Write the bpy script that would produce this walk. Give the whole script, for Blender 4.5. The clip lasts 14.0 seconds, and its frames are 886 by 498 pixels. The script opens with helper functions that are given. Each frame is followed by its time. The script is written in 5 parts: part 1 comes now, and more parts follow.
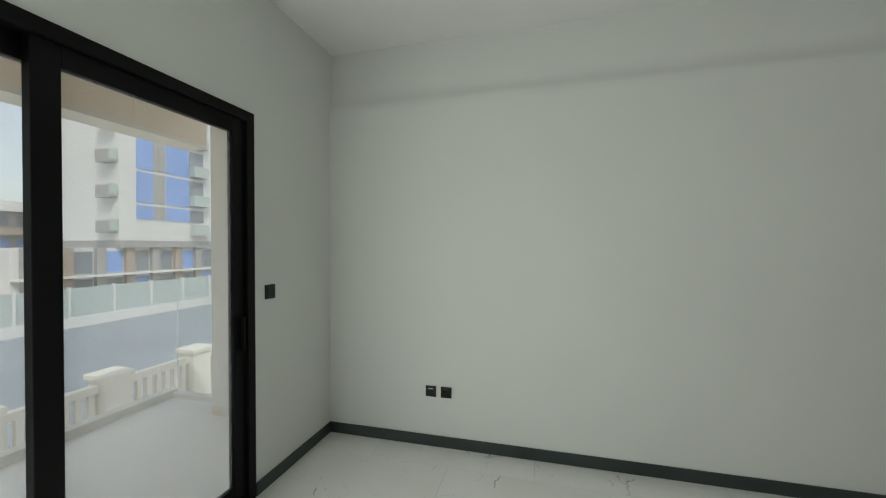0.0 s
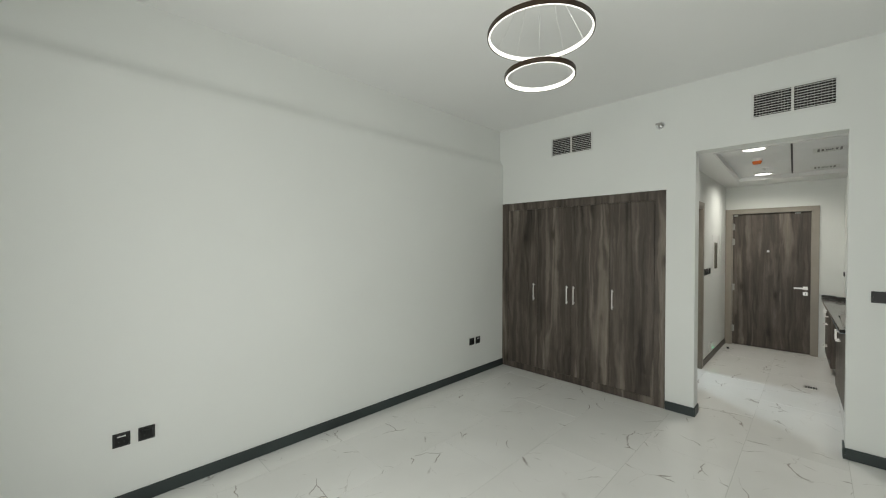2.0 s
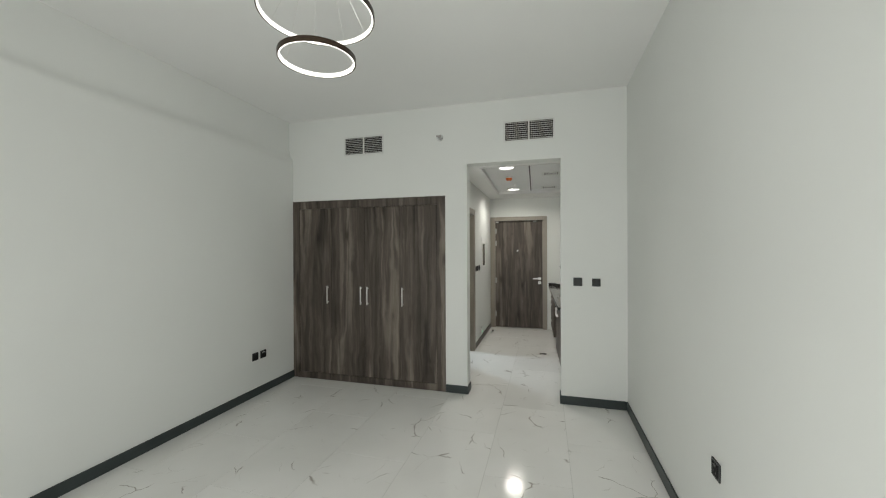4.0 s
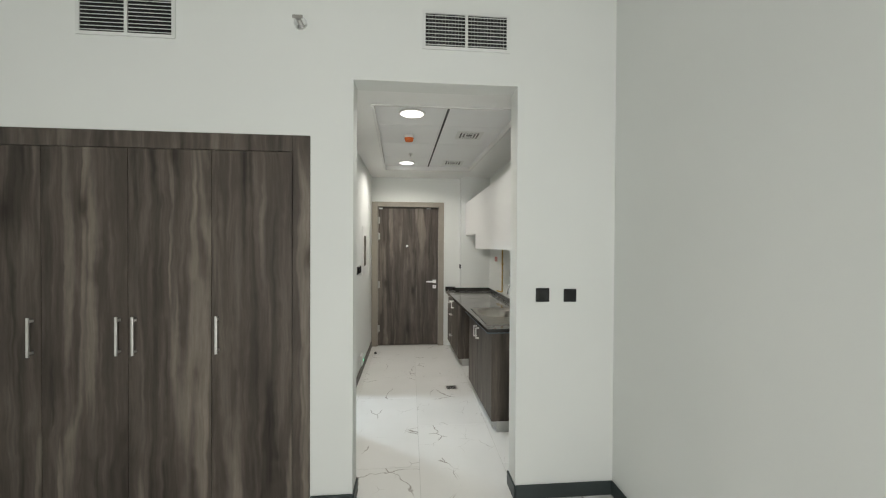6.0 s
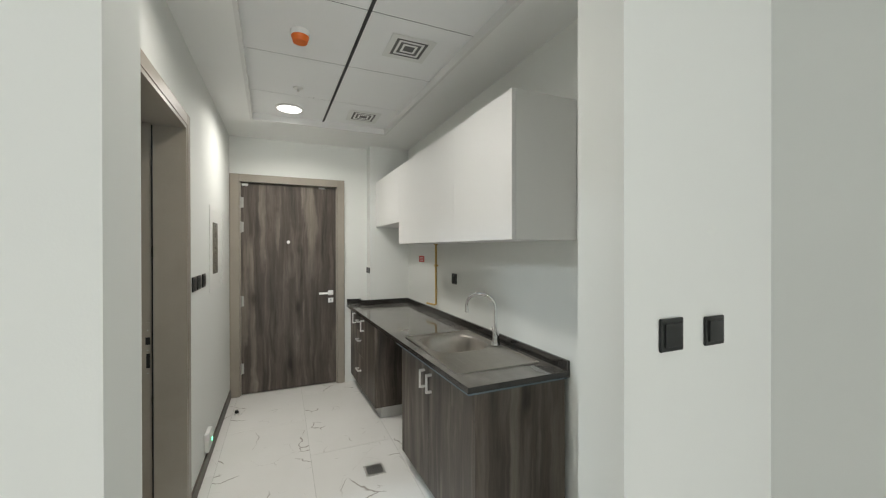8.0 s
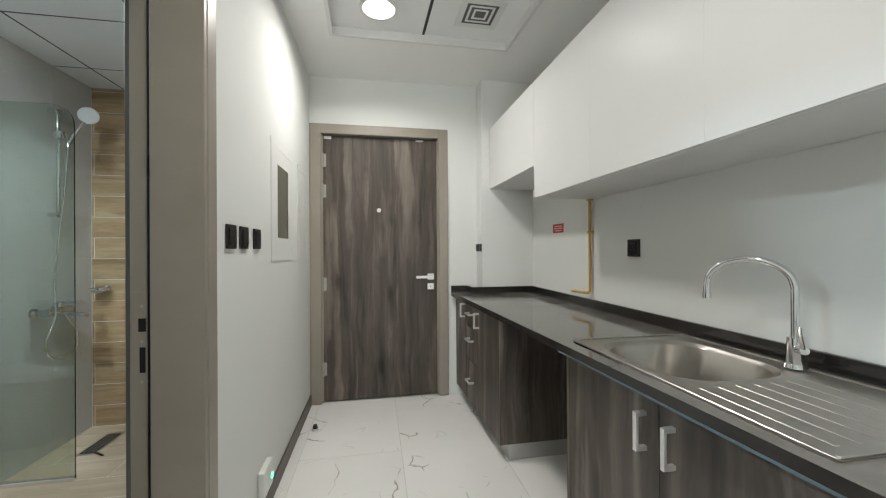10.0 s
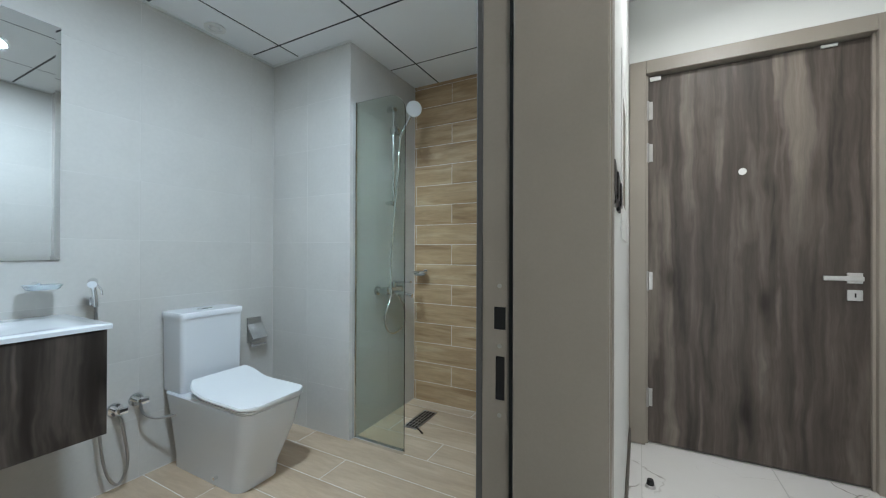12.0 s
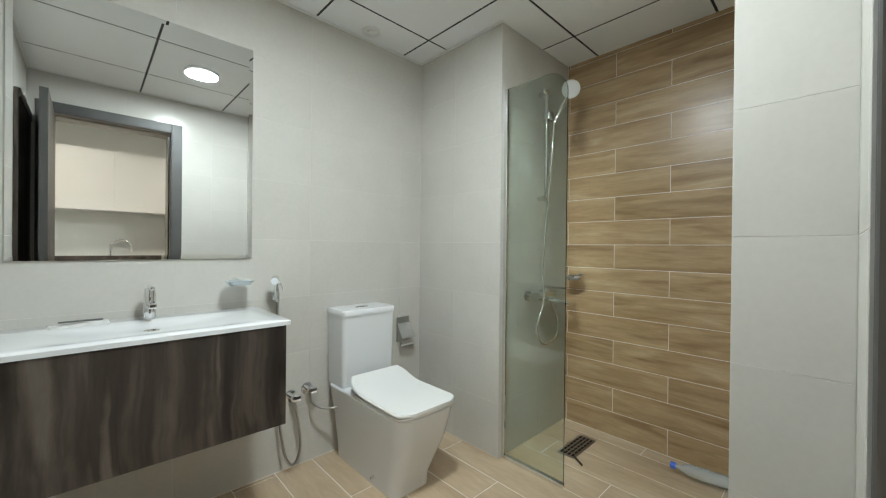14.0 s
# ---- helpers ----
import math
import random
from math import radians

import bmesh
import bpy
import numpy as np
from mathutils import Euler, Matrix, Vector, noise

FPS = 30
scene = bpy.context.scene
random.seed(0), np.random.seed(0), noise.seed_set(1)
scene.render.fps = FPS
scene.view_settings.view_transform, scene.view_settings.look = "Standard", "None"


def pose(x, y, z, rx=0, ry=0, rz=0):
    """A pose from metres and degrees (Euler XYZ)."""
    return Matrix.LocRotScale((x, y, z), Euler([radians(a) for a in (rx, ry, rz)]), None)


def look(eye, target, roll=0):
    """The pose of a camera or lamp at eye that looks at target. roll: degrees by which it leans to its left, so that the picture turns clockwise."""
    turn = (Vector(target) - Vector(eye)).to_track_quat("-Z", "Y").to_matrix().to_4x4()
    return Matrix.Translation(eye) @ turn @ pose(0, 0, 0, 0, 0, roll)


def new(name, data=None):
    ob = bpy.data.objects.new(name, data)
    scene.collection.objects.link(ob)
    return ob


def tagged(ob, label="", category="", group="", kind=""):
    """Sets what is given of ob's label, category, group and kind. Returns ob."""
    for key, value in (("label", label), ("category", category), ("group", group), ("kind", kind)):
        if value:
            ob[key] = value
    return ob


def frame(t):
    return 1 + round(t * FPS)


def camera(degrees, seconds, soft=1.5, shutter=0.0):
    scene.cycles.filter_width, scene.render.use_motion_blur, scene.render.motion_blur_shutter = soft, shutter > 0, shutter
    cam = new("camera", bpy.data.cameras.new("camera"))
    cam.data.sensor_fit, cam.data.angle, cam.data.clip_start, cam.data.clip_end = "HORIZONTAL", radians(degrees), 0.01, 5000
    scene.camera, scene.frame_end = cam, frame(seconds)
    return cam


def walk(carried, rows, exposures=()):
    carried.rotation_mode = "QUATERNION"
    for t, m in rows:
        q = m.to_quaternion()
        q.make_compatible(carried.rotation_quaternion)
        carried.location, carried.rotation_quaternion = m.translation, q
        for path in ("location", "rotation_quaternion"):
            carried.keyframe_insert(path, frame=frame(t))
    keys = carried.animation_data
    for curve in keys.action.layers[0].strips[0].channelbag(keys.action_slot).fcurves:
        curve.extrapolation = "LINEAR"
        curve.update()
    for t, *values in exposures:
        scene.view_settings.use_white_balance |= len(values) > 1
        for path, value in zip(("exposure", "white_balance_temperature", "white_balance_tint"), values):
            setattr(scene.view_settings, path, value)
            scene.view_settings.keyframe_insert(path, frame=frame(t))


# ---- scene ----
cam = camera(99.8, 14.0, soft=1.15)
# seconds, eye, point looked at, lean
PATH = [
    (0, (-0.082, -0.065, 1.531), (-0.594, 1.868, 1.514), -0.1),
    (0.5, (-0.344, -0.089, 1.523), (-0.379, 1.91, 1.509), 0.0),
    (1, (-0.648, -0.119, 1.56), (-0.071, 1.796, 1.526), 0.4),
    (1.5, (-0.948, -0.138, 1.544), (0.142, 1.54, 1.525), 0.3),
    (2, (-1.12, -0.287, 1.597), (0.297, 1.124, 1.575), 0.1),
    (2.5, (-1.25, -0.375, 1.619), (0.381, 0.781, 1.593), -0.0),
    (3, (-1.306, -0.433, 1.572), (0.457, 0.511, 1.562), 0.1),
    (3.2, (-1.292, -0.43, 1.574), (0.516, 0.426, 1.566), 0.0),
    (5.3, (0.15, 0.021, 1.52), (2.148, 0.1, 1.51), 0.1),
    (5.5, (0.325, 0.069, 1.513), (2.325, 0.078, 1.5), 0.2),
    (6, (0.798, 0.17, 1.52), (2.791, -0.005, 1.501), 0.3),
    (6.5, (1.251, 0.233, 1.513), (3.214, -0.15, 1.501), 0.3),
    (7, (1.67, 0.314, 1.501), (3.587, -0.256, 1.493), 0.6),
    (7.2, (1.813, 0.334, 1.506), (3.705, -0.313, 1.491), 0.5),
    (9.3, (3.075, 0.156, 1.245), (4.892, -0.679, 1.242), -0.3),
    (9.5, (3.179, 0.168, 1.222), (5.049, -0.54, 1.222), -0.2),
    (10, (3.446, 0.242, 1.191), (5.415, -0.111, 1.194), -0.3),
    (10.5, (3.649, 0.345, 1.177), (5.649, 0.319, 1.18), -0.0),
    (11, (3.821, 0.432, 1.164), (5.8, 0.721, 1.161), 0.0),
    (11.5, (3.965, 0.558, 1.113), (5.87, 1.165, 1.12), 0.1),
    (12, (4.045, 0.691, 1.094), (5.814, 1.623, 1.101), 0.2),
    (12.5, (4.078, 0.781, 1.098), (5.716, 1.928, 1.099), 0.5),
    (13, (4.107, 0.84, 1.091), (5.633, 2.132, 1.086), 0.6),
    (13.5, (4.116, 0.912, 1.106), (5.559, 2.297, 1.101), 0.6),
    (14, (4.13, 0.965, 1.108), (5.506, 2.416, 1.101), 0.6),
]


# exposure and white balance follow the clip's own automatic camera
EXPOSURES = [(0.0, 0.76, 6500, 4), (0.8, 1.15, 6500, 6), (1.5, 1.3, 6500, 7), (3.2, 1.13, 6480, 8), (5.3, 1.48, 6500, 10), (7.2, 1.57, 6450, 10), (9.3, 1.82, 6420, 10), (10.0, 1.84, 6300, 10), (11.0, 1.86, 6150, 10), (12.0, 1.88, 5900, 10), (12.5, 1.92, 5950, 10), (13.2, 2.04, 7100, 10), (14.0, 2.02, 7100, 10)]
walk(cam, [(t, look(eye, target, roll)) for t, eye, target, roll in PATH], EXPOSURES)

# ---- world, sun, lamps ----
world = bpy.data.worlds.new("world")
scene.world = world
world.use_nodes = True
wn = world.node_tree
sky = wn.nodes.new("ShaderNodeTexSky")
sky.sky_type = "NISHITA"
sky.sun_disc = False
sky.sun_elevation, sky.sun_rotation = radians(52), radians(130)
sky.dust_density = 3.0
# a hazy desert sky: the blue is thinned evenly by pale dust
haze = wn.nodes.new("ShaderNodeMix")
haze.data_type = "RGBA"
haze.inputs[0].default_value, haze.inputs[7].default_value = 0.65, (3.4, 3.36, 3.3, 1)
wn.links.new(sky.outputs[0], haze.inputs[6])
wn.links.new(haze.outputs[2], wn.nodes["Background"].inputs[0])
wn.nodes["Background"].inputs[1].default_value = 0.15


def lamp(name, kind, m, energy, colour, **settings):
    data = bpy.data.lights.new(name, kind)
    data.energy, data.color = energy, colour
    for key in settings:
        if key == "size":
            data.size = settings[key]
        if key == "size_y":
            data.shape, data.size_y = "RECTANGLE", settings[key]
        if key == "disk":
            data.shape, data.size = "DISK", settings[key]
        if key == "spread":
            data.spread = settings[key]
        if key == "angle":
            data.angle = settings[key]
    ob = new(name, data)
    ob.matrix_world = m
    return ob


lamp("sun", "SUN", look((30, -25, 50), (0, 0, 0)), 1.15, (1.0, 0.95, 0.87), angle=radians(0.6))
# added lamp, stands in for the sky's light through the balcony door's unseen half
lamp("window_light", "AREA", look((-1.80, 0.27, 1.2), (0, 0.27, 1.2)), 21, (1.0, 1.0, 0.96), size=0.66, size_y=1.95)
WARM, COOL = (1.0, 0.955, 0.875), (0.76, 0.905, 1.0)
lamp("hall_lamp", "AREA", look((3.82, 0.16, 2.565), (3.82, 0.16, 0)), 3.2, WARM, disk=0.24, spread=2.7)
lamp("hall_lamp", "AREA", look((5.62, 0.22, 2.565), (5.62, 0.22, 0)), 4.0, WARM, disk=0.24, spread=2.7)
lamp("bathroom_lamp", "AREA", look((4.72, 1.73, 2.345), (4.72, 1.73, 0)), 9.4, COOL, disk=0.2)


# ---- materials ----
def material(name, colour, rough=0.5, metal=0.0):
    m = bpy.data.materials.new(name)
    m.use_nodes = True
    b = m.node_tree.nodes["Principled BSDF"]
    b.inputs["Base Color"].default_value = (*colour, 1)
    b.inputs["Roughness"].default_value, b.inputs["Metallic"].default_value = rough, metal
    return m, m.node_tree, b


def node(nt, kind, **inputs):
    n = nt.nodes.new(kind)
    for key, value in inputs.items():
        n.inputs[key.replace("_", " ")].default_value = value
    return n


def place(nt, scale=(1, 1, 1), rotation=(0, 0, 0)):
    """The world position, stretched."""
    geo, mp = nt.nodes.new("ShaderNodeNewGeometry"), nt.nodes.new("ShaderNodeMapping")
    mp.inputs["Scale"].default_value, mp.inputs["Rotation"].default_value = scale, rotation
    nt.links.new(geo.outputs["Position"], mp.inputs["Vector"])
    return mp.outputs[0]


def ramp(nt, source, stops):
    r = nt.nodes.new("ShaderNodeValToRGB")
    while len(r.color_ramp.elements) < len(stops):
        r.color_ramp.elements.new(0.5)
    for e, (p, c) in zip(r.color_ramp.elements, stops):
        e.position, e.color = p, (*c, 1)
    nt.links.new(source, r.inputs[0])
    return r.outputs[0]


def mix(nt, fac, a, b, blend="MIX"):
    n = nt.nodes.new("ShaderNodeMix")
    n.data_type, n.blend_type = "RGBA", blend
    for value, socket in ((fac, n.inputs[0]), (a, n.inputs[6]), (b, n.inputs[7])):
        if isinstance(value, bpy.types.NodeSocket):
            nt.links.new(value, socket)
        else:
            socket.default_value = value if socket == n.inputs[0] else (*value, 1)
    return n.outputs[2]


def bump(nt, b, height, strength, distance=0.01):
    n = nt.nodes.new("ShaderNodeBump")
    n.inputs["Strength"].default_value, n.inputs["Distance"].default_value = strength, distance
    nt.links.new(height, n.inputs["Height"])
    nt.links.new(n.outputs[0], b.inputs["Normal"])


def plain(name, colour, rough=0.5, metal=0.0, vary=0.06, scale=6.0, relief=0.0, fine=180.0):
    """A painted, cast or metal surface with faint blotches at two scales."""
    m, nt, b = material(name, colour, rough, metal)
    n1, n2 = node(nt, "ShaderNodeTexNoise", Scale=scale, Detail=4.0), node(nt, "ShaderNodeTexNoise", Scale=fine, Detail=3.0)
    p = place(nt)
    nt.links.new(p, n1.inputs["Vector"]), nt.links.new(p, n2.inputs["Vector"])
    low, high = tuple(c * (1 - vary) for c in colour), tuple(min(1, c * (1 + vary)) for c in colour)
    c1 = ramp(nt, n1.outputs[0], [(0.3, low), (0.7, high)])
    nt.links.new(mix(nt, 0.25 * min(1, vary * 8), c1, ramp(nt, n2.outputs[0], [(0.35, low), (0.65, high)])), b.inputs["Base Color"])
    r = nt.nodes.new("ShaderNodeMapRange")
    r.inputs["To Min"].default_value, r.inputs["To Max"].default_value = rough * 0.85, min(1, rough * 1.15)
    nt.links.new(n1.outputs[0], r.inputs["Value"])
    nt.links.new(r.outputs[0], b.inputs["Roughness"])
    if relief:
        bump(nt, b, n2.outputs[0], relief, 0.002)
    return m


def wood(name, dark, mid, light, grain, rough=0.42, knots=True, lines=0.3, wave=0.0):
    """Wood print: soft bands along the grain, fine lines, a few knots; grain stretches x, y, z."""
    m, nt, b = material(name, mid, rough)
    info = nt.nodes.new("ShaderNodeObjectInfo")
    shift = nt.nodes.new("ShaderNodeVectorMath")
    shift.operation = "ADD"
    spread = nt.nodes.new("ShaderNodeMath")
    spread.operation = "MULTIPLY"
    spread.inputs[1].default_value = 37.0
    nt.links.new(info.outputs["Random"], spread.inputs[0])
    nt.links.new(place(nt, grain), shift.inputs[0]), nt.links.new(spread.outputs[0], shift.inputs[1])
    if wave:
        # the grain wanders sideways along its length
        drift, sway = node(nt, "ShaderNodeTexNoise", Scale=1.6, Detail=3.0, Roughness=0.6), nt.nodes.new("ShaderNodeVectorMath")
        sway.operation = "MULTIPLY_ADD"
        sway.inputs[1].default_value = (wave * 2, wave * 2, 0)
        nt.links.new(place(nt, (1, 1, 1.8)), drift.inputs["Vector"])
        nt.links.new(drift.outputs["Color"], sway.inputs[0]), nt.links.new(shift.outputs[0], sway.inputs[2])
        shift = sway
    broad = node(nt, "ShaderNodeTexNoise", Scale=1.0, Detail=2.0, Roughness=0.5, Distortion=0.9)
    second = node(nt, "ShaderNodeTexNoise", Scale=2.3, Detail=3.0, Roughness=0.55, Distortion=0.5)
    fine = node(nt, "ShaderNodeTexNoise", Scale=9.0, Detail=6.0, Roughness=0.7)
    for n in (broad, second, fine):
        nt.links.new(shift.outputs[0], n.inputs["Vector"])
    base = ramp(nt, broad.outputs[0], [(0.34, dark), (0.47, mid), (0.56, mid), (0.67, light)])
    base = mix(nt, 0.3, base, ramp(nt, second.outputs[0], [(0.36, dark), (0.5, mid), (0.66, light)]))
    colour = mix(nt, lines, base, ramp(nt, fine.outputs[0], [(0.3, (0.5, 0.5, 0.5)), (0.62, (1.15, 1.15, 1.15))]), "MULTIPLY")
    if knots:
        cell = node(nt, "ShaderNodeTexVoronoi", Scale=0.95, Randomness=1.0)
        wide = nt.nodes.new("ShaderNodeVectorMath")
        wide.operation = "MULTIPLY"
        wide.inputs[1].default_value = (0.62, 0.62, 3.2)
        nt.links.new(shift.outputs[0], wide.inputs[0]), nt.links.new(wide.outputs[0], cell.inputs["Vector"])
        colour = mix(nt, 1.0, colour, ramp(nt, cell.outputs["Distance"], [(0.05, (0.38, 0.36, 0.34)), (0.13, (0.78, 0.77, 0.76)), (0.26, (1, 1, 1))]), "MULTIPLY")
    nt.links.new(colour, b.inputs["Base Color"])
    bump(nt, b, fine.outputs[0], 0.1, 0.001)
    return m


wall_paint = plain("white_wall_paint", (0.74, 0.755, 0.73), 0.75, vary=0.015, scale=1.1, relief=0.06, fine=260)
ceiling_paint = plain("ceiling_paint", (0.83, 0.835, 0.82), 0.8, vary=0.012, scale=0.9, relief=0.05, fine=260)
skirt_paint = plain("slate_skirting", (0.030, 0.040, 0.040), 0.42, vary=0.2, scale=3)
hall_skirt = plain("brown_skirting", (0.10, 0.085, 0.07), 0.45, vary=0.15, scale=5)
laminate = wood("dark_oak_laminate", (0.030, 0.024, 0.020), (0.088, 0.072, 0.060), (0.225, 0.192, 0.16), (7.5, 7.5, 0.5), 0.45, True, 0.4, 0.2)
# the same oak laminate, its colours darkened for the shade on the vanity
shaded_laminate = wood("shaded_oak_laminate", (0.020, 0.015, 0.012), (0.052, 0.041, 0.034), (0.17, 0.14, 0.118), (7.5, 7.5, 0.55), 0.42, True, 0.38, 0.2)
for m in (laminate, shaded_laminate):
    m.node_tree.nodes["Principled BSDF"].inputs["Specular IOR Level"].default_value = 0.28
frame_taupe = plain("taupe_door_frame", (0.30, 0.268, 0.225), 0.4, vary=0.08, scale=4)
leaf_edge = plain("grey_door_edging", (0.09, 0.088, 0.085), 0.45, vary=0.1)
black_plastic = plain("black_plastic", (0.009, 0.010, 0.010), 0.28, vary=0.1)
# also paints the dark inside holes, drain slots and vents
black_dull = plain("black_inside", (0.006, 0.006, 0.006), 0.8, vary=0.1)
white_plastic = plain("white_plastic", (0.72, 0.72, 0.70), 0.35, vary=0.02)
white_gloss = plain("white_gloss_lacquer", (0.73, 0.73, 0.72), 0.34, vary=0.012, scale=2)
chrome = plain("chrome", (0.80, 0.81, 0.82), 0.07, 1.0, vary=0.03)
satin = plain("satin_steel", (0.72, 0.71, 0.69), 0.33, 0.75, vary=0.06, scale=30)
sink_steel = plain("sink_steel", (0.52, 0.495, 0.46), 0.3, 1.0, vary=0.06, scale=20)
white_alu = plain("white_aluminium", (0.70, 0.71, 0.69), 0.4, vary=0.03)
black_alu = plain("black_aluminium", (0.004, 0.0045, 0.0045), 0.5, vary=0.12, scale=4)
black_alu.node_tree.nodes["Principled BSDF"].inputs["Specular IOR Level"].default_value = 0.15
holder_steel = plain("dull_steel", (0.42, 0.41, 0.39), 0.38, 1.0, vary=0.08, scale=25)
ceramic = plain("white_ceramic", (0.72, 0.73, 0.74), 0.06, vary=0.008, scale=3)
brass = plain("yellow_gas_paint", (0.50, 0.33, 0.09), 0.4, 0.0, vary=0.12, scale=20)
red_ink = plain("red_label", (0.55, 0.03, 0.03), 0.5, vary=0.06)
orange_plastic = plain("orange_plastic", (0.75, 0.16, 0.02), 0.45, vary=0.05)
brown_metal = plain("brown_anodised", (0.040, 0.024, 0.014), 0.35, 0.4, vary=0.12)
plinth_grey = plain("plinth_grey", (0.45, 0.45, 0.43), 0.35, 0.3, vary=0.06)
grout = plain("pale_grout", (0.80, 0.785, 0.75), 0.85, vary=0.08, scale=12)
tile_grout = plain("grey_tile_grout", (0.625, 0.605, 0.565), 0.8, vary=0.05, scale=12)
floor_grout = plain("floor_grout", (0.56, 0.56, 0.53), 0.8, vary=0.06, scale=12)
tile_bar = plain("ceiling_bar", (0.02, 0.02, 0.022), 0.5, vary=0.08)
ceiling_tile = plain("ceiling_tile", (0.80, 0.81, 0.81), 0.75, vary=0.02, scale=2, relief=0.1, fine=320)
blue_plastic = plain("blue_cap", (0.02, 0.10, 0.55), 0.35, vary=0.05)
film_blue = plain("protective_film", (0.10, 0.14, 0.17), 0.3, vary=0.1, scale=14)
paper = plain("paper", (0.62, 0.62, 0.60), 0.8, vary=0.08, scale=40)
beige = plain("beige_render", (0.76, 0.62, 0.46), 0.85, vary=0.05, scale=1.5, relief=0.2)
cream = plain("cream_render", (0.74, 0.70, 0.63), 0.85, vary=0.04, scale=1.2, relief=0.2)
balcony_tile = plain("balcony_tile", (0.88, 0.85, 0.80), 0.5, vary=0.05, scale=2)
sand = plain("sand", (0.50, 0.44, 0.36), 0.95, vary=0.1, scale=0.2)
asphalt = plain("asphalt", (0.25, 0.28, 0.32), 0.9, vary=0.12, scale=0.15)
facade_white = plain("white_facade", (0.66, 0.66, 0.66), 0.8, vary=0.03, scale=0.3)
facade_grey = plain("grey_facade", (0.33, 0.33, 0.33), 0.8, vary=0.06, scale=0.3)
facade_brown = plain("brown_cladding", (0.36, 0.29, 0.24), 0.7, vary=0.12, scale=0.8)
blue_glass = plain("blue_glazing", (0.22, 0.36, 0.74), 0.25, vary=0.1, scale=0.2)
dark_glass = plain("dark_glazing", (0.20, 0.23, 0.27), 0.1, vary=0.15, scale=0.3)
pale_rail = plain("pale_glass_rail", (0.44, 0.50, 0.49), 0.15, vary=0.05, scale=0.3)


def marble():
    """Polished white porcelain with thin grey-brown veins in short broken strokes."""
    m, nt, b = material("marble_porcelain", (0.70, 0.69, 0.66), 0.12)
    info, shift = nt.nodes.new("ShaderNodeObjectInfo"), nt.nodes.new("ShaderNodeVectorMath")
    shift.operation = "MULTIPLY_ADD"
    shift.inputs[1].default_value = (1, 1, 1)
    comb = nt.nodes.new("ShaderNodeCombineXYZ")
    for n in range(2):
        k = nt.nodes.new("ShaderNodeMath")
        k.operation = "MULTIPLY"
        k.inputs[1].default_value = (37.0, 53.0)[n]
        nt.links.new(info.outputs["Random"], k.inputs[0])
        nt.links.new(k.outputs[0], comb.inputs[n])
    nt.links.new(place(nt), shift.inputs[0]), nt.links.new(comb.outputs[0], shift.inputs[2])
    p = shift.outputs[0]
    warp = node(nt, "ShaderNodeTexNoise", Scale=2.6, Detail=4.0, Roughness=0.55)
    nt.links.new(p, warp.inputs["Vector"])
    bend = nt.nodes.new("ShaderNodeVectorMath")
    bend.operation = "MULTIPLY_ADD"
    bend.inputs[1].default_value = (0.30, 0.30, 0.0)
    nt.links.new(warp.outputs["Color"], bend.inputs[0]), nt.links.new(p, bend.inputs[2])
    cells = node(nt, "ShaderNodeTexVoronoi", Scale=2.2)
    cells.feature = "DISTANCE_TO_EDGE"
    nt.links.new(bend.outputs[0], cells.inputs["Vector"])
    thin = ramp(nt, cells.outputs["Distance"], [(0.0, (1, 1, 1)), (0.004, (0.75, 0.75, 0.75)), (0.009, (0, 0, 0))])
    cells2 = node(nt, "ShaderNodeTexVoronoi", Scale=4.3)
    cells2.feature = "DISTANCE_TO_EDGE"
    nt.links.new(bend.outputs[0], cells2.inputs["Vector"])
    hair = ramp(nt, cells2.outputs["Distance"], [(0.0, (0.8, 0.8, 0.8)), (0.009, (0, 0, 0))])
    breaks, breaks2 = node(nt, "ShaderNodeTexNoise", Scale=3.3, Detail=2.0), node(nt, "ShaderNodeTexNoise", Scale=5.5, Detail=2.0)
    nt.links.new(p, breaks.inputs["Vector"]), nt.links.new(p, breaks2.inputs["Vector"])
    v1 = mix(nt, 1.0, thin, ramp(nt, breaks.outputs[0], [(0.545, (0, 0, 0)), (0.60, (1, 1, 1))]), "MULTIPLY")
    v2 = mix(nt, 1.0, hair, ramp(nt, breaks2.outputs[0], [(0.55, (0, 0, 0)), (0.63, (0.9, 0.9, 0.9))]), "MULTIPLY")
    cloud = node(nt, "ShaderNodeTexNoise", Scale=1.3, Detail=5.0)
    nt.links.new(p, cloud.inputs["Vector"])
    base = ramp(nt, cloud.outputs[0], [(0.3, (0.77, 0.765, 0.74)), (0.7, (0.85, 0.845, 0.825))])
    c = mix(nt, v2, base, (0.50, 0.48, 0.45))
    nt.links.new(mix(nt, v1, c, (0.36, 0.335, 0.305)), b.inputs["Base Color"])
    return m


marble_tile = marble()


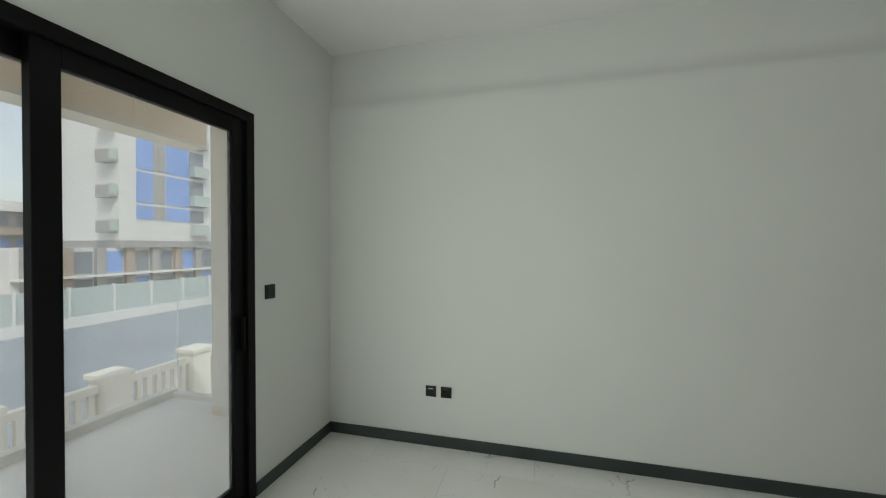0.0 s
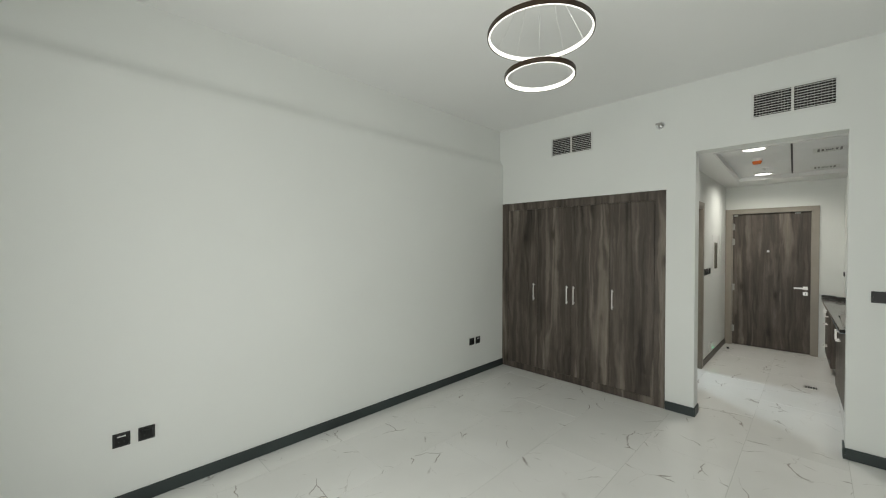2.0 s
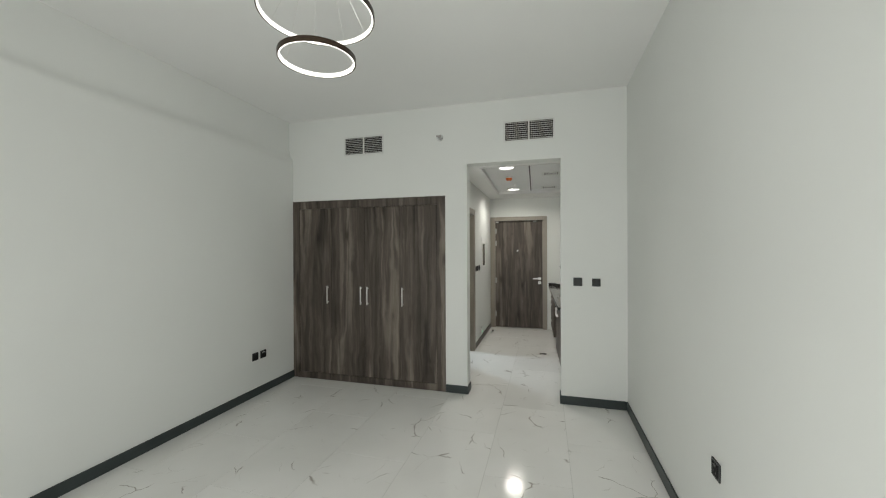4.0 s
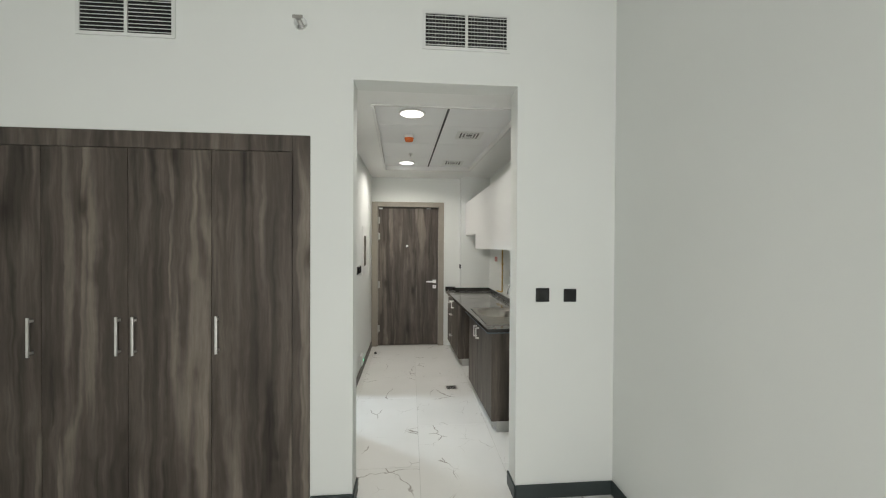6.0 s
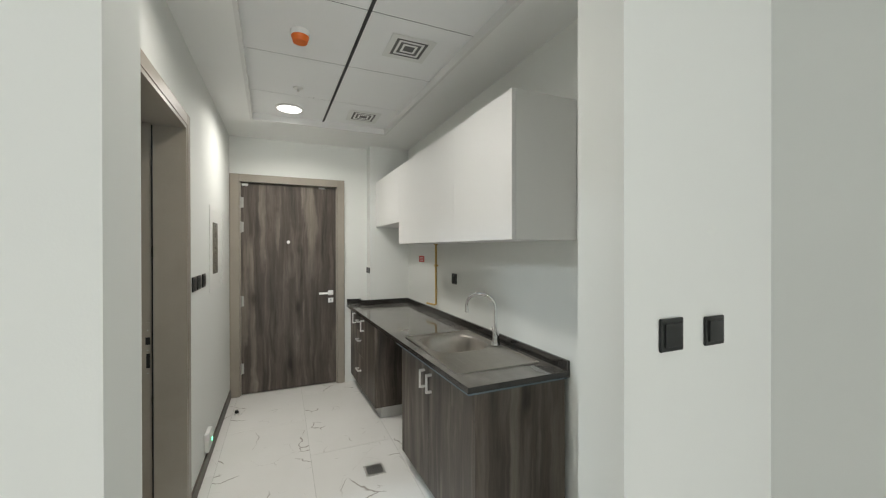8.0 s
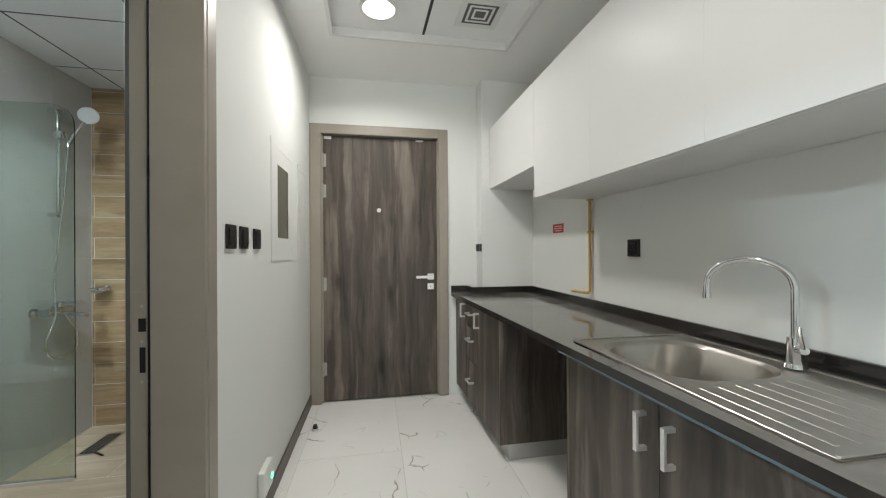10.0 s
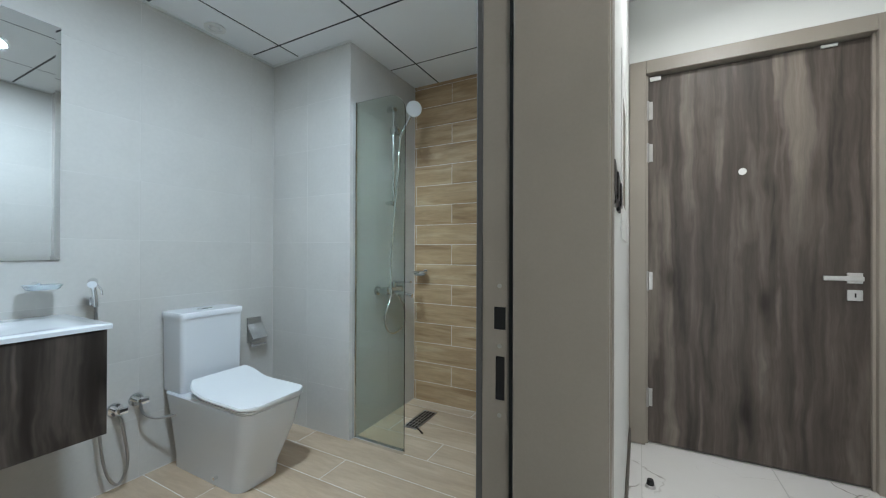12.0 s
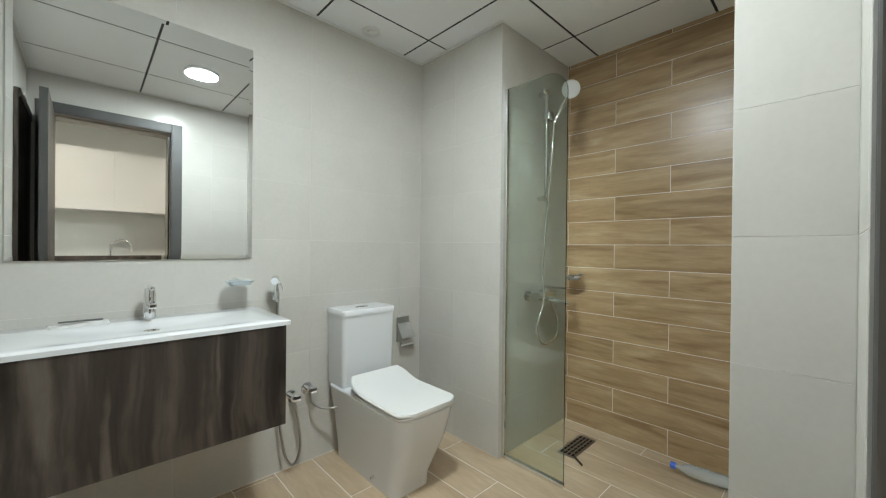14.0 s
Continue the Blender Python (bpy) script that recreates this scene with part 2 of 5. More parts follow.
def tile_stone(name, colour, rough):
    m, nt, b = material(name, colour, rough)
    info = nt.nodes.new("ShaderNodeObjectInfo")
    n1, n2 = node(nt, "ShaderNodeTexNoise", Scale=5.0, Detail=6.0), node(nt, "ShaderNodeTexNoise", Scale=60.0, Detail=4.0)
    p = place(nt)
    nt.links.new(p, n1.inputs["Vector"]), nt.links.new(p, n2.inputs["Vector"])
    a = ramp(nt, n1.outputs[0], [(0.3, tuple(c * 0.96 for c in colour)), (0.7, tuple(c * 1.04 for c in colour))])
    c = mix(nt, 0.3, a, ramp(nt, n2.outputs[0], [(0.3, tuple(c * 0.93 for c in colour)), (0.7, tuple(c * 1.05 for c in colour))]))
    tint = ramp(nt, info.outputs["Random"], [(0.0, (0.975, 0.975, 0.975)), (1.0, (1.02, 1.02, 1.02))])
    nt.links.new(mix(nt, 1.0, c, tint, "MULTIPLY"), b.inputs["Base Color"])
    bump(nt, b, n2.outputs[0], 0.05, 0.001)
    return m


grey_tile = tile_stone("warm_grey_tile", (0.56, 0.54, 0.50), 0.22)
wood_tile_wall = wood("oak_tile_wall", (0.25, 0.15, 0.068), (0.42, 0.285, 0.155), (0.53, 0.40, 0.25), (5, 1.3, 12), 0.3, False, 0.32)


def add_stains(m, spots):
    """Brown glue stains soaked into the tiles round given places (y, z, size)."""
    nt, b = m.node_tree, m.node_tree.nodes["Principled BSDF"]
    old = b.inputs["Base Color"].links[0].from_socket
    wobble = node(nt, "ShaderNodeTexNoise", Scale=14.0, Detail=4.0)
    nt.links.new(place(nt), wobble.inputs["Vector"])
    for y, z, size in spots:
        mp = nt.nodes.new("ShaderNodeVectorMath")
        mp.operation = "DISTANCE"
        flat = nt.nodes.new("ShaderNodeVectorMath")
        flat.operation = "MULTIPLY_ADD"
        flat.inputs[1].default_value = (0, size * 1.3, size * 1.3)
        nt.links.new(wobble.outputs["Color"], flat.inputs[0]), nt.links.new(place(nt, (0, 1, 1)), flat.inputs[2])
        nt.links.new(flat.outputs[0], mp.inputs[0])
        mp.inputs[1].default_value = (0, y + size * 0.65, z + size * 0.65)
        k = nt.nodes.new("ShaderNodeMath")
        k.operation = "DIVIDE"
        k.inputs[1].default_value = size
        nt.links.new(mp.outputs["Value"], k.inputs[0])
        old = mix(nt, ramp(nt, k.outputs[0], [(0.25, (0.62, 0.62, 0.62)), (1.0, (0, 0, 0))]), old, (0.13, 0.065, 0.02))
    nt.links.new(old, b.inputs["Base Color"])


add_stains(wood_tile_wall, ((2.17, 1.83, 0.10), (2.20, 0.60, 0.09), (2.21, 0.70, 0.06)))
wood_tile_floor = wood("oak_tile_floor", (0.40, 0.29, 0.185), (0.50, 0.38, 0.26), (0.59, 0.47, 0.34), (7, 1.3, 6), 0.3, False, 0.2)


def granite(name, dust):
    """Black speckled stone; patchy dust and a painted sheen of reflected wall pale its top."""
    m, nt, b = material(name, (0.02, 0.018, 0.017), 0.06)
    b.inputs["IOR"].default_value = 1.65
    v = node(nt, "ShaderNodeTexVoronoi", Scale=420.0)
    n = node(nt, "ShaderNodeTexNoise", Scale=4.0, Detail=6.0)
    p = place(nt)
    nt.links.new(p, v.inputs["Vector"]), nt.links.new(p, n.inputs["Vector"])
    stone = ramp(nt, v.outputs["Distance"], [(0.06, (0.10, 0.085, 0.07)), (0.2, (0.02, 0.018, 0.017))])
    film = ramp(nt, n.outputs[0], [(0.3, (0.35 * dust,) * 3), (0.6, (dust,) * 3)])
    # dust, and the sheen painted with it, lie on upward faces alone
    geo, axis = nt.nodes.new("ShaderNodeNewGeometry"), nt.nodes.new("ShaderNodeSeparateXYZ")
    nt.links.new(geo.outputs["Normal"], axis.inputs[0])
    pale_top = mix(nt, 1.0, film, ramp(nt, axis.outputs[2], [(0.4, (0, 0, 0)), (0.9, (1, 1, 1))]), "MULTIPLY")
    nt.links.new(mix(nt, pale_top, stone, (0.34, 0.32, 0.29)), b.inputs["Base Color"])
    nt.links.new(ramp(nt, n.outputs[0], [(0.35, (0.05, 0.05, 0.05)), (0.75, (0.22, 0.22, 0.22))]), b.inputs["Roughness"])
    return m


black_granite, dusty_sheen_granite = granite("black_granite", 0.0), granite("dusty_sheen_granite", 0.5)
white_gloss.node_tree.nodes["Principled BSDF"].inputs["Specular IOR Level"].default_value = 0.1
marble_tile.node_tree.nodes["Principled BSDF"].inputs["Specular IOR Level"].default_value = 0.5


def glass(name, colour, rough=0.0):
    m, nt, b = material(name, colour, rough)
    b.inputs["Transmission Weight"].default_value, b.inputs["IOR"].default_value = 1.0, 1.45
    return m


clear_glass = glass("clear_glass", (0.95, 0.98, 0.97))


def hazy_glass():
    """Window glass with a thin pale veil mixed in, standing for glare and outdoor haze."""
    m = glass("hazy_window_glass", (0.95, 0.98, 0.98))
    nt = m.node_tree
    film, blend = nt.nodes.new("ShaderNodeBsdfTranslucent"), nt.nodes.new("ShaderNodeMixShader")
    film.inputs["Color"].default_value = (0.9, 0.89, 0.87, 1)
    streaks = node(nt, "ShaderNodeTexNoise", Scale=3.0, Detail=5.0, Roughness=0.6)
    nt.links.new(place(nt, (1, 1, 0.35)), streaks.inputs["Vector"])
    nt.links.new(ramp(nt, streaks.outputs[0], [(0.3, (0.13,) * 3), (0.7, (0.19,) * 3)]), blend.inputs[0])
    nt.links.new(nt.nodes["Principled BSDF"].outputs[0], blend.inputs[1])
    nt.links.new(film.outputs[0], blend.inputs[2])
    nt.links.new(blend.outputs[0], nt.nodes["Material Output"].inputs["Surface"])
    return m


window_glass = hazy_glass()
shower_glass = glass("shower_glass", (0.68, 0.75, 0.69))
bottle_glass = glass("bottle_plastic", (0.82, 0.88, 0.9), 0.22)
bottle_glass.node_tree.nodes["Principled BSDF"].inputs["Transmission Weight"].default_value = 0.72
mirror_silver = material("mirror_silver", (0.86, 0.88, 0.88), 0.015, 1.0)[0]


def glow(name, colour, strength):
    m, nt, b = material(name, (0.8, 0.8, 0.8), 0.5)
    b.inputs["Emission Color"].default_value, b.inputs["Emission Strength"].default_value = (*colour, 1), strength
    return m


ring_glow = glow("ring_diffuser", (1.0, 0.95, 0.85), 0.8)
hall_glow = glow("hall_diffuser", (1.0, 0.96, 0.9), 1.0)
bath_glow = glow("bath_diffuser", (0.9, 0.96, 1.0), 1.0)
green_led = glow("green_led", (0.05, 1.0, 0.35), 1.6)


# ---- mesh helpers ----
def box(bm, x0, y0, z0, x1, y1, z1, bevel=0.0, seg=2):
    m = Matrix.Translation(((x0 + x1) / 2, (y0 + y1) / 2, (z0 + z1) / 2)) @ Matrix.Diagonal((abs(x1 - x0), abs(y1 - y0), abs(z1 - z0), 1))
    vs = bmesh.ops.create_cube(bm, size=1, matrix=m)["verts"]
    if bevel:
        bmesh.ops.bevel(bm, geom=list({e for v in vs for e in v.link_edges}), offset=bevel, segments=seg, profile=0.5, affect="EDGES")
    return bm


def block(x0, y0, z0, x1, y1, z1, bevel=0.0, seg=2):
    return box(bmesh.new(), x0, y0, z0, x1, y1, z1, bevel, seg)


def cyl(bm, a, b, r, r2=None, seg=20):
    a, b = Vector(a), Vector(b)
    m = Matrix.Translation((a + b) / 2) @ (b - a).to_track_quat("Z", "Y").to_matrix().to_4x4()
    bmesh.ops.create_cone(bm, cap_ends=True, segments=seg, radius1=r, radius2=r if r2 is None else r2, depth=(b - a).length, matrix=m)
    return bm


def loft(bm, rings, caps=True):
    rows = [[bm.verts.new(p) for p in ring] for ring in rings]
    n = len(rows[0])
    for a, b in zip(rows, rows[1:]):
        for i in range(n):
            bm.faces.new((a[i], a[(i + 1) % n], b[(i + 1) % n], b[i]))
    if caps:
        bm.faces.new(rows[0][::-1]), bm.faces.new(rows[-1])
    return bm


def smooth_line(points, steps=8):
    """Points of a soft curve through the given ones."""
    p = [Vector(q) for q in points]
    p = [2 * p[0] - p[1]] + p + [2 * p[-1] - p[-2]]
    out = []
    for i in range(1, len(p) - 2):
        for k in range(steps):
            t = k / steps
            a, b, c, d = p[i - 1], p[i], p[i + 1], p[i + 2]
            out.append(0.5 * (2 * b + (c - a) * t + (2 * a - 5 * b + 4 * c - d) * t * t + (3 * b - a - 3 * c + d) * t ** 3))
    return out + [p[-2]]


def tube(bm, points, r, seg=10, steps=8):
    line = smooth_line(points, steps) if steps else [Vector(q) for q in points]
    rings, side = [], None
    for i, q in enumerate(line):
        way = (line[min(i + 1, len(line) - 1)] - line[max(i - 1, 0)]).normalized()
        side = way.orthogonal() if side is None else side - way * side.dot(way)
        side.normalize()
        up = way.cross(side)
        rings.append([q + r * (math.cos(a) * side + math.sin(a) * up) for a in (2 * math.pi * k / seg for k in range(seg))])
    return loft(bm, rings)


def rounded(cx, cy, hx, hy, r, z, n=6):
    """A ring of points round a rectangle with soft corners."""
    out = []
    for k, (sx, sy) in enumerate(((1, 1), (-1, 1), (-1, -1), (1, -1))):
        for i in range(n + 1):
            a = math.pi / 2 * (k + i / n)
            out.append((cx + sx * (hx - r) + r * math.cos(a), cy + sy * (hy - r) + r * math.sin(a), z))
    return out


def band(bm, centre, r_in, r_out, z0, z1, seg=72):
    cx, cy = centre
    rows = [[bm.verts.new((cx + r * math.cos(2 * math.pi * i / seg), cy + r * math.sin(2 * math.pi * i / seg), z)) for i in range(seg)] for r, z in ((r_in, z0), (r_out, z0), (r_out, z1), (r_in, z1))]
    for a, b in zip(rows, rows[1:] + rows[:1]):
        for i in range(seg):
            bm.faces.new((a[i], a[(i + 1) % seg], b[(i + 1) % seg], b[i]))
    return bm


def slab(bm, axis, lo, hi, u0, u1, z0, z1, holes=()):
    """An upright wall between lo and hi on its axis, u0..u1 along, with holes (u0, u1, z0, z1)."""
    us = sorted({u0, u1, *(u for h in holes for u in h[:2])})
    zs = sorted({z0, z1, *(z for h in holes for z in h[2:])})
    for ua, ub in zip(us, us[1:]):
        run = None
        for za, zb in zip(zs, zs[1:]):
            solid = not any(h[0] < (ua + ub) / 2 < h[1] and h[2] < (za + zb) / 2 < h[3] for h in holes)
            if solid:
                run = (run[0], zb) if run else (za, zb)
            if run and (not solid or zb == z1):
                if axis == "x":
                    box(bm, lo, ua, run[0], hi, ub, run[1])
                else:
                    box(bm, ua, lo, run[0], ub, hi, run[1])
                run = None
    return bm


def mesh_of(name, bm, mat, shade=False):
    bmesh.ops.recalc_face_normals(bm, faces=bm.faces)
    me = bpy.data.meshes.new(name)
    bm.to_mesh(me)
    bm.free()
    me.materials.append(mat)
    if shade:
        me.shade_smooth()
        me.set_sharp_from_angle(angle=radians(40))
    return me


def base_of(ob):
    at = Vector(ob.location)
    while ob.parent:
        ob = ob.parent
        at += Vector(ob.location)
    return at


def thing(name, at, label, category, group="", kind=""):
    """An Empty at a thing's base, to hold its parts."""
    ob = tagged(new(name), label, category, group, kind)
    ob.location = at
    ob.empty_display_size = 0.05
    return ob


def part(name, bm, mat, parent, label="", shade=False):
    """A mesh in world places, as one part under a thing or a part."""
    bm.transform(Matrix.Translation(-base_of(parent)))
    ob = new(name, mesh_of(name, bm, mat, shade))
    ob.parent = parent
    return tagged(ob, label)


def single(name, bm, mat, label, category, group="", kind="", shade=False):
    return tagged(new(name, mesh_of(name, bm, mat, shade)), label, category, group, kind)


def structure(name, bm, mat, label, category):
    return single(name, bm, mat, label, category, kind="structure")


PIECES = {}


def piece(name, parent, mat, size, at, bevel=0.0015):
    """One tile or board of the given size, centred at a place; alike pieces share a mesh."""
    key = (name, mat.name, *(round(s, 4) for s in size))
    if key not in PIECES:
        PIECES[key] = mesh_of(name, block(-size[0] / 2, -size[1] / 2, -size[2] / 2, size[0] / 2, size[1] / 2, size[2] / 2, bevel, 1), mat)
    ob = new(name, PIECES[key])
    ob.parent = parent
    ob.location = Vector(at) - base_of(parent)
    return ob


# ---- the large structure ----
XG, XW, YL, YR, ZC = -1.772, 2.976, 2.666, -1.072, 3.113    # main room: glass wall, wardrobe wall, long wall, other wall, ceiling
XB, XE, YH, YK = 3.125, 6.457, 0.745, -1.015                # hall: back of wardrobe wall, entrance wall, bathroom side, kitchen side
YB, YN, XBW, XP, XS, ZB = 0.934, 2.955, 3.80, 5.795, 6.535, 2.37  # bathroom: south, north, west, pier, shower back, ceiling
T = 0.15
ZF = -0.07                                                  # the bathroom floor lies a step lower

slabs = block(XG - 0.2, YR - T, -0.25, XB, YL + T, -0.0016)
box(slabs, XB, YR - T, -0.25, XE + 0.25, 0.8605, -0.0016)
floor = structure("floor", slabs, floor_grout, "polished white marble-look porcelain tiled floor", "floor")
# the long wall: its top is set back above a soft plastered ledge
LEDGE, BACK = 2.60, 0.052
north = block(XG - 0.2, YL, 0, XB, YL + T, LEDGE)
structure("wall_north", north, wall_paint, "plain white painted plaster wall of the main room", "wall")
top = bmesh.new()
curve = [(0.0, LEDGE), (0.002, 2.635), (0.010, 2.660), (0.025, 2.685), (0.040, 2.712), (0.049, 2.75), (BACK, 2.80), (BACK, ZC), (T, ZC), (T, LEDGE)]
loft(top, [[(x, YL + d, z) for d, z in curve] for x in (XG, XW)])
box(top, XG - 0.2, YL, LEDGE, XG, YL + T, ZC), box(top, XW, YL, LEDGE, XB, YL + T, ZC)
single("wall_north_top", top, wall_paint, "set-back top of the white plaster wall", "wall", kind="structure", shade=True)
structure("wall_south", slab(bmesh.new(), "y", YR - T, YR, XG - 0.2, XB, 0, ZC), wall_paint, "plain white painted wall with a dark skirting", "wall")
DOOR = (-0.13, 1.83, 0.0, 2.33)
structure("wall_west", slab(bmesh.new(), "x", XG - 0.2, XG, YR, YL, 0, ZC, [DOOR]), wall_paint, "white wall around the black balcony door", "wall")
structure("wall_east", slab(bmesh.new(), "x", XW, XB, YR, YL, 0, ZC, [(-0.463, 0.497, 0, 2.466), (0.736, YL, 0, 2.138)]), wall_paint, "white wall with built-in wardrobe and the hall opening", "wall")
structure("ceiling", block(XG - 0.2, YR - T, ZC, XB, YL + T, ZC + 0.12), ceiling_paint, "plain white painted ceiling of the main room", "ceiling")

# wardrobe niche behind its doors
niche = bmesh.new()
box(niche, XB, 0.70, 0, XB + 0.5, 0.736, 2.2), box(niche, XB + 0.5, 0.70, 0, XB + 0.55, YL, 2.2), box(niche, XB, 0.736, 2.138, XB + 0.5, YL, 2.2)
structure("wall_niche", niche, wall_paint, "white niche that holds the wardrobe", "wall")

# hall
BD = (3.914, 4.648, 0.0, 2.085)
structure("wall_hall", slab(bmesh.new(), "y", YH, YB - 0.012, XB + 0.001, XE, 0, 2.75, [BD]), wall_paint, "white hall wall with the bathroom doorway", "wall")
structure("wall_kitchen", slab(bmesh.new(), "y", YK - T, YK, XB, XE, 0, 2.75), wall_paint, "white wall behind the kitchen counter", "wall")
structure("wall_entrance", slab(bmesh.new(), "x", XE, XE + 0.2, YK - T, YH + 0.1, 0, 2.75, [(-0.340, 0.745, 0, 2.172)]), wall_paint, "white wall around the entrance door", "wall")
structure("column", block(6.305, YK, 0, XE, -0.585, 2.537), wall_paint, "white square column in the kitchen corner", "column")
RX0, RX1, RY0, RY1 = 3.53, 5.86, -0.672, 0.49


def askew(ob):
    """The ceiling tray was set slightly out of square with the hall."""
    for v in ob.data.vertices:
        if RX0 - 0.001 <= v.co.x <= RX1 + 0.001 and RY0 - 0.001 <= v.co.y <= RY1 + 0.001:
            v.co.y += 0.028 * (v.co.x - 4.7)


soffit = bmesh.new()
box(soffit, XB, YK, 2.537, RX0, YH, 2.72), box(soffit, RX1, YK, 2.537, XE, YH, 2.72)
box(soffit, RX0, YK, 2.537, RX1, RY0, 2.72), box(soffit, RX0, RY1, 2.537, RX1, YH, 2.72)
askew(structure("ceiling_soffit", soffit, ceiling_paint, "white plaster soffit around the recessed hall ceiling", "ceiling"))


def grid_ceiling(name, x0, x1, y0, y1, z, xs, ys, label, bars, gap):
    """A dropped ceiling: tiles in one mesh, the dark bars between them in another."""
    bm = bmesh.new()
    ex, ey = [x0, *xs, x1], [y0, *ys, y1]
    for xa, xb in zip(ex, ex[1:]):
        for ya, yb in zip(ey, ey[1:]):
            box(bm, xa + gap, ya + gap, z, xb - gap, yb - gap, z + 0.02, 0.002, 1)
    ob = structure(name, bm, ceiling_tile, label, "ceiling")
    bm = bmesh.new()
    box(bm, x0, y0, z + 0.0025, x1, y1, z + 0.03)
    return ob, structure("ceiling_bars", bm, bars, "dark joint bars of the tiled ceiling", "ceiling")


for ob in grid_ceiling("ceiling_hall", RX0, RX1, RY0, RY1, 2.585, (4.125, 4.725, 5.335), (-0.097,), "white square ceiling tiles in a recessed tray", tile_bar, 0.0028):
    askew(ob)
bar = block(RX0, -0.105, 2.580, RX1, -0.089, 2.5862)
askew(structure("ceiling_joint", bar, tile_bar, "wide dark joint along the middle of the hall ceiling", "ceiling"))
trim = bmesh.new()
for a in ((RX0, RY0, RX0 + 0.02, RY1), (RX1 - 0.02, RY0, RX1, RY1), (RX0 + 0.02, RY0, RX1 - 0.02, RY0 + 0.02), (RX0 + 0.02, RY1 - 0.02, RX1 - 0.02, RY1)):
    box(trim, a[0], a[1], 2.529, a[2], a[3], 2.584)
askew(structure("trim_ceiling", trim, white_gloss, "white edge trim of the ceiling tray", "trim"))
structure("roof_slab", block(XB, YK - T, 2.76, XE + 0.2, YN + 0.3, 2.86), ceiling_paint, "plain slab above the hall and bathroom", "ceiling")

# bathroom shell, tiled further down
bath_n = structure("wall_bath_north", slab(bmesh.new(), "y", YN + 0.0007, YN + T, XBW - T, XP + 0.01, ZF - 0.05, 2.75), tile_grout, "warm grey tiled bathroom wall behind vanity and toilet", "wall")
bath_p = structure("wall_bath_pier", block(XP + 0.0007, 2.2577, ZF - 0.05, XS + T, YN + T, 2.75), tile_grout, "warm grey tiled pier beside the shower", "wall")
bath_e = structure("wall_bath_shower", block(XS + 0.0007, YB, ZF - 0.05, XS + T, 2.2576, 2.75), grout, "shower wall of oak-look tiles with pale joints", "wall")
bath_s = structure("wall_bath_south", slab(bmesh.new(), "y", YB - 0.0118, YB - 0.0007, XBW, 5.2536, ZF - 0.05, 2.75, [(BD[0], BD[1], ZF - 0.05, BD[3])]), tile_grout, "warm grey tiled bathroom wall beside the door", "wall")
bath_shaft = structure("wall_bath_shaft", block(5.2537, YB - 0.0117, ZF - 0.05, XS + 0.0006, 1.1383, 2.75), tile_grout, "warm grey tiled shaft at the shower", "wall")
bath_w = structure("wall_bath_west", block(XBW - T, YB - 0.01, ZF - 0.05, XBW - 0.0007, YN + 0.0006, 2.75), tile_grout, "warm grey tiled end wall of the bathroom", "wall")
bath_floor = structure("floor_bath", block(XBW - 0.0005, 0.861, ZF - 0.04, XS + 0.0005, YN + 0.0005, ZF - 0.0008), grout, "oak-look plank tiles on the bathroom floor", "floor")
grid_ceiling("ceiling_bath", XBW - 0.01, XS + 0.01, YB - 0.01, YN + 0.01, ZB, (4.43, 5.03, 5.627, 6.215), (1.41, 2.05, 2.69), "white square tiles of the bathroom ceiling", tile_bar, 0.0062)
bt = bmesh.new()
box(bt, XBW, YN - 0.02, ZB - 0.004, XP, YN, ZB + 0.002), box(bt, XP - 0.02, 2.245, ZB - 0.004, XP, YN - 0.02, ZB + 0.002)
box(bt, XBW, YB, ZB - 0.004, 5.25, YB + 0.02, ZB + 0.002), box(bt, XBW, YB + 0.02, ZB - 0.004, XBW + 0.02, YN - 0.02, ZB + 0.002)
structure("trim_bath_ceiling", bt, white_alu, "white edge angle of the bathroom ceiling", "trim")
BH, BW_ = 0.012, 0.085


def skirting(x0, y0, x1, y1, mat, label):
    bm = block(x0, y0, 0.0005, x1, y1, BW_, 0.003, 1)
    structure("baseboard", bm, mat, label, "baseboard")


SL = "dark slate skirting board along the white wall"
skirting(XG, YL - BH, XW, YL - 0.0005, skirt_paint, SL)
skirting(XG + 0.0005, 1.835, XG + BH, YL - BH - 0.001, skirt_paint, SL)
skirting(XG + 0.0005, YR + BH + 0.001, XG + BH, -0.135, skirt_paint, SL)
skirting(XG, YR + 0.0005, XW, YR + BH, skirt_paint, SL)
skirting(XW - BH, YR + BH + 0.001, XW - 0.0005, -0.463, skirt_paint, SL)
skirting(XW - BH, 0.497, XW - 0.0005, 0.733, skirt_paint, SL)
skirting(XW - BH, 0.497 - BH, XB, 0.4965, skirt_paint, SL)
skirting(XW - BH, -0.4625, XB, -0.463 + BH, skirt_paint, SL)
HL = "narrow brown skirting along the hall wall"
skirting(4.70, YH - BH, XE - 0.02, YH - 0.0005, hall_skirt, HL)
skirting(XB + 0.0005, 0.497, XB + BH, YH - 0.001, hall_skirt, HL)


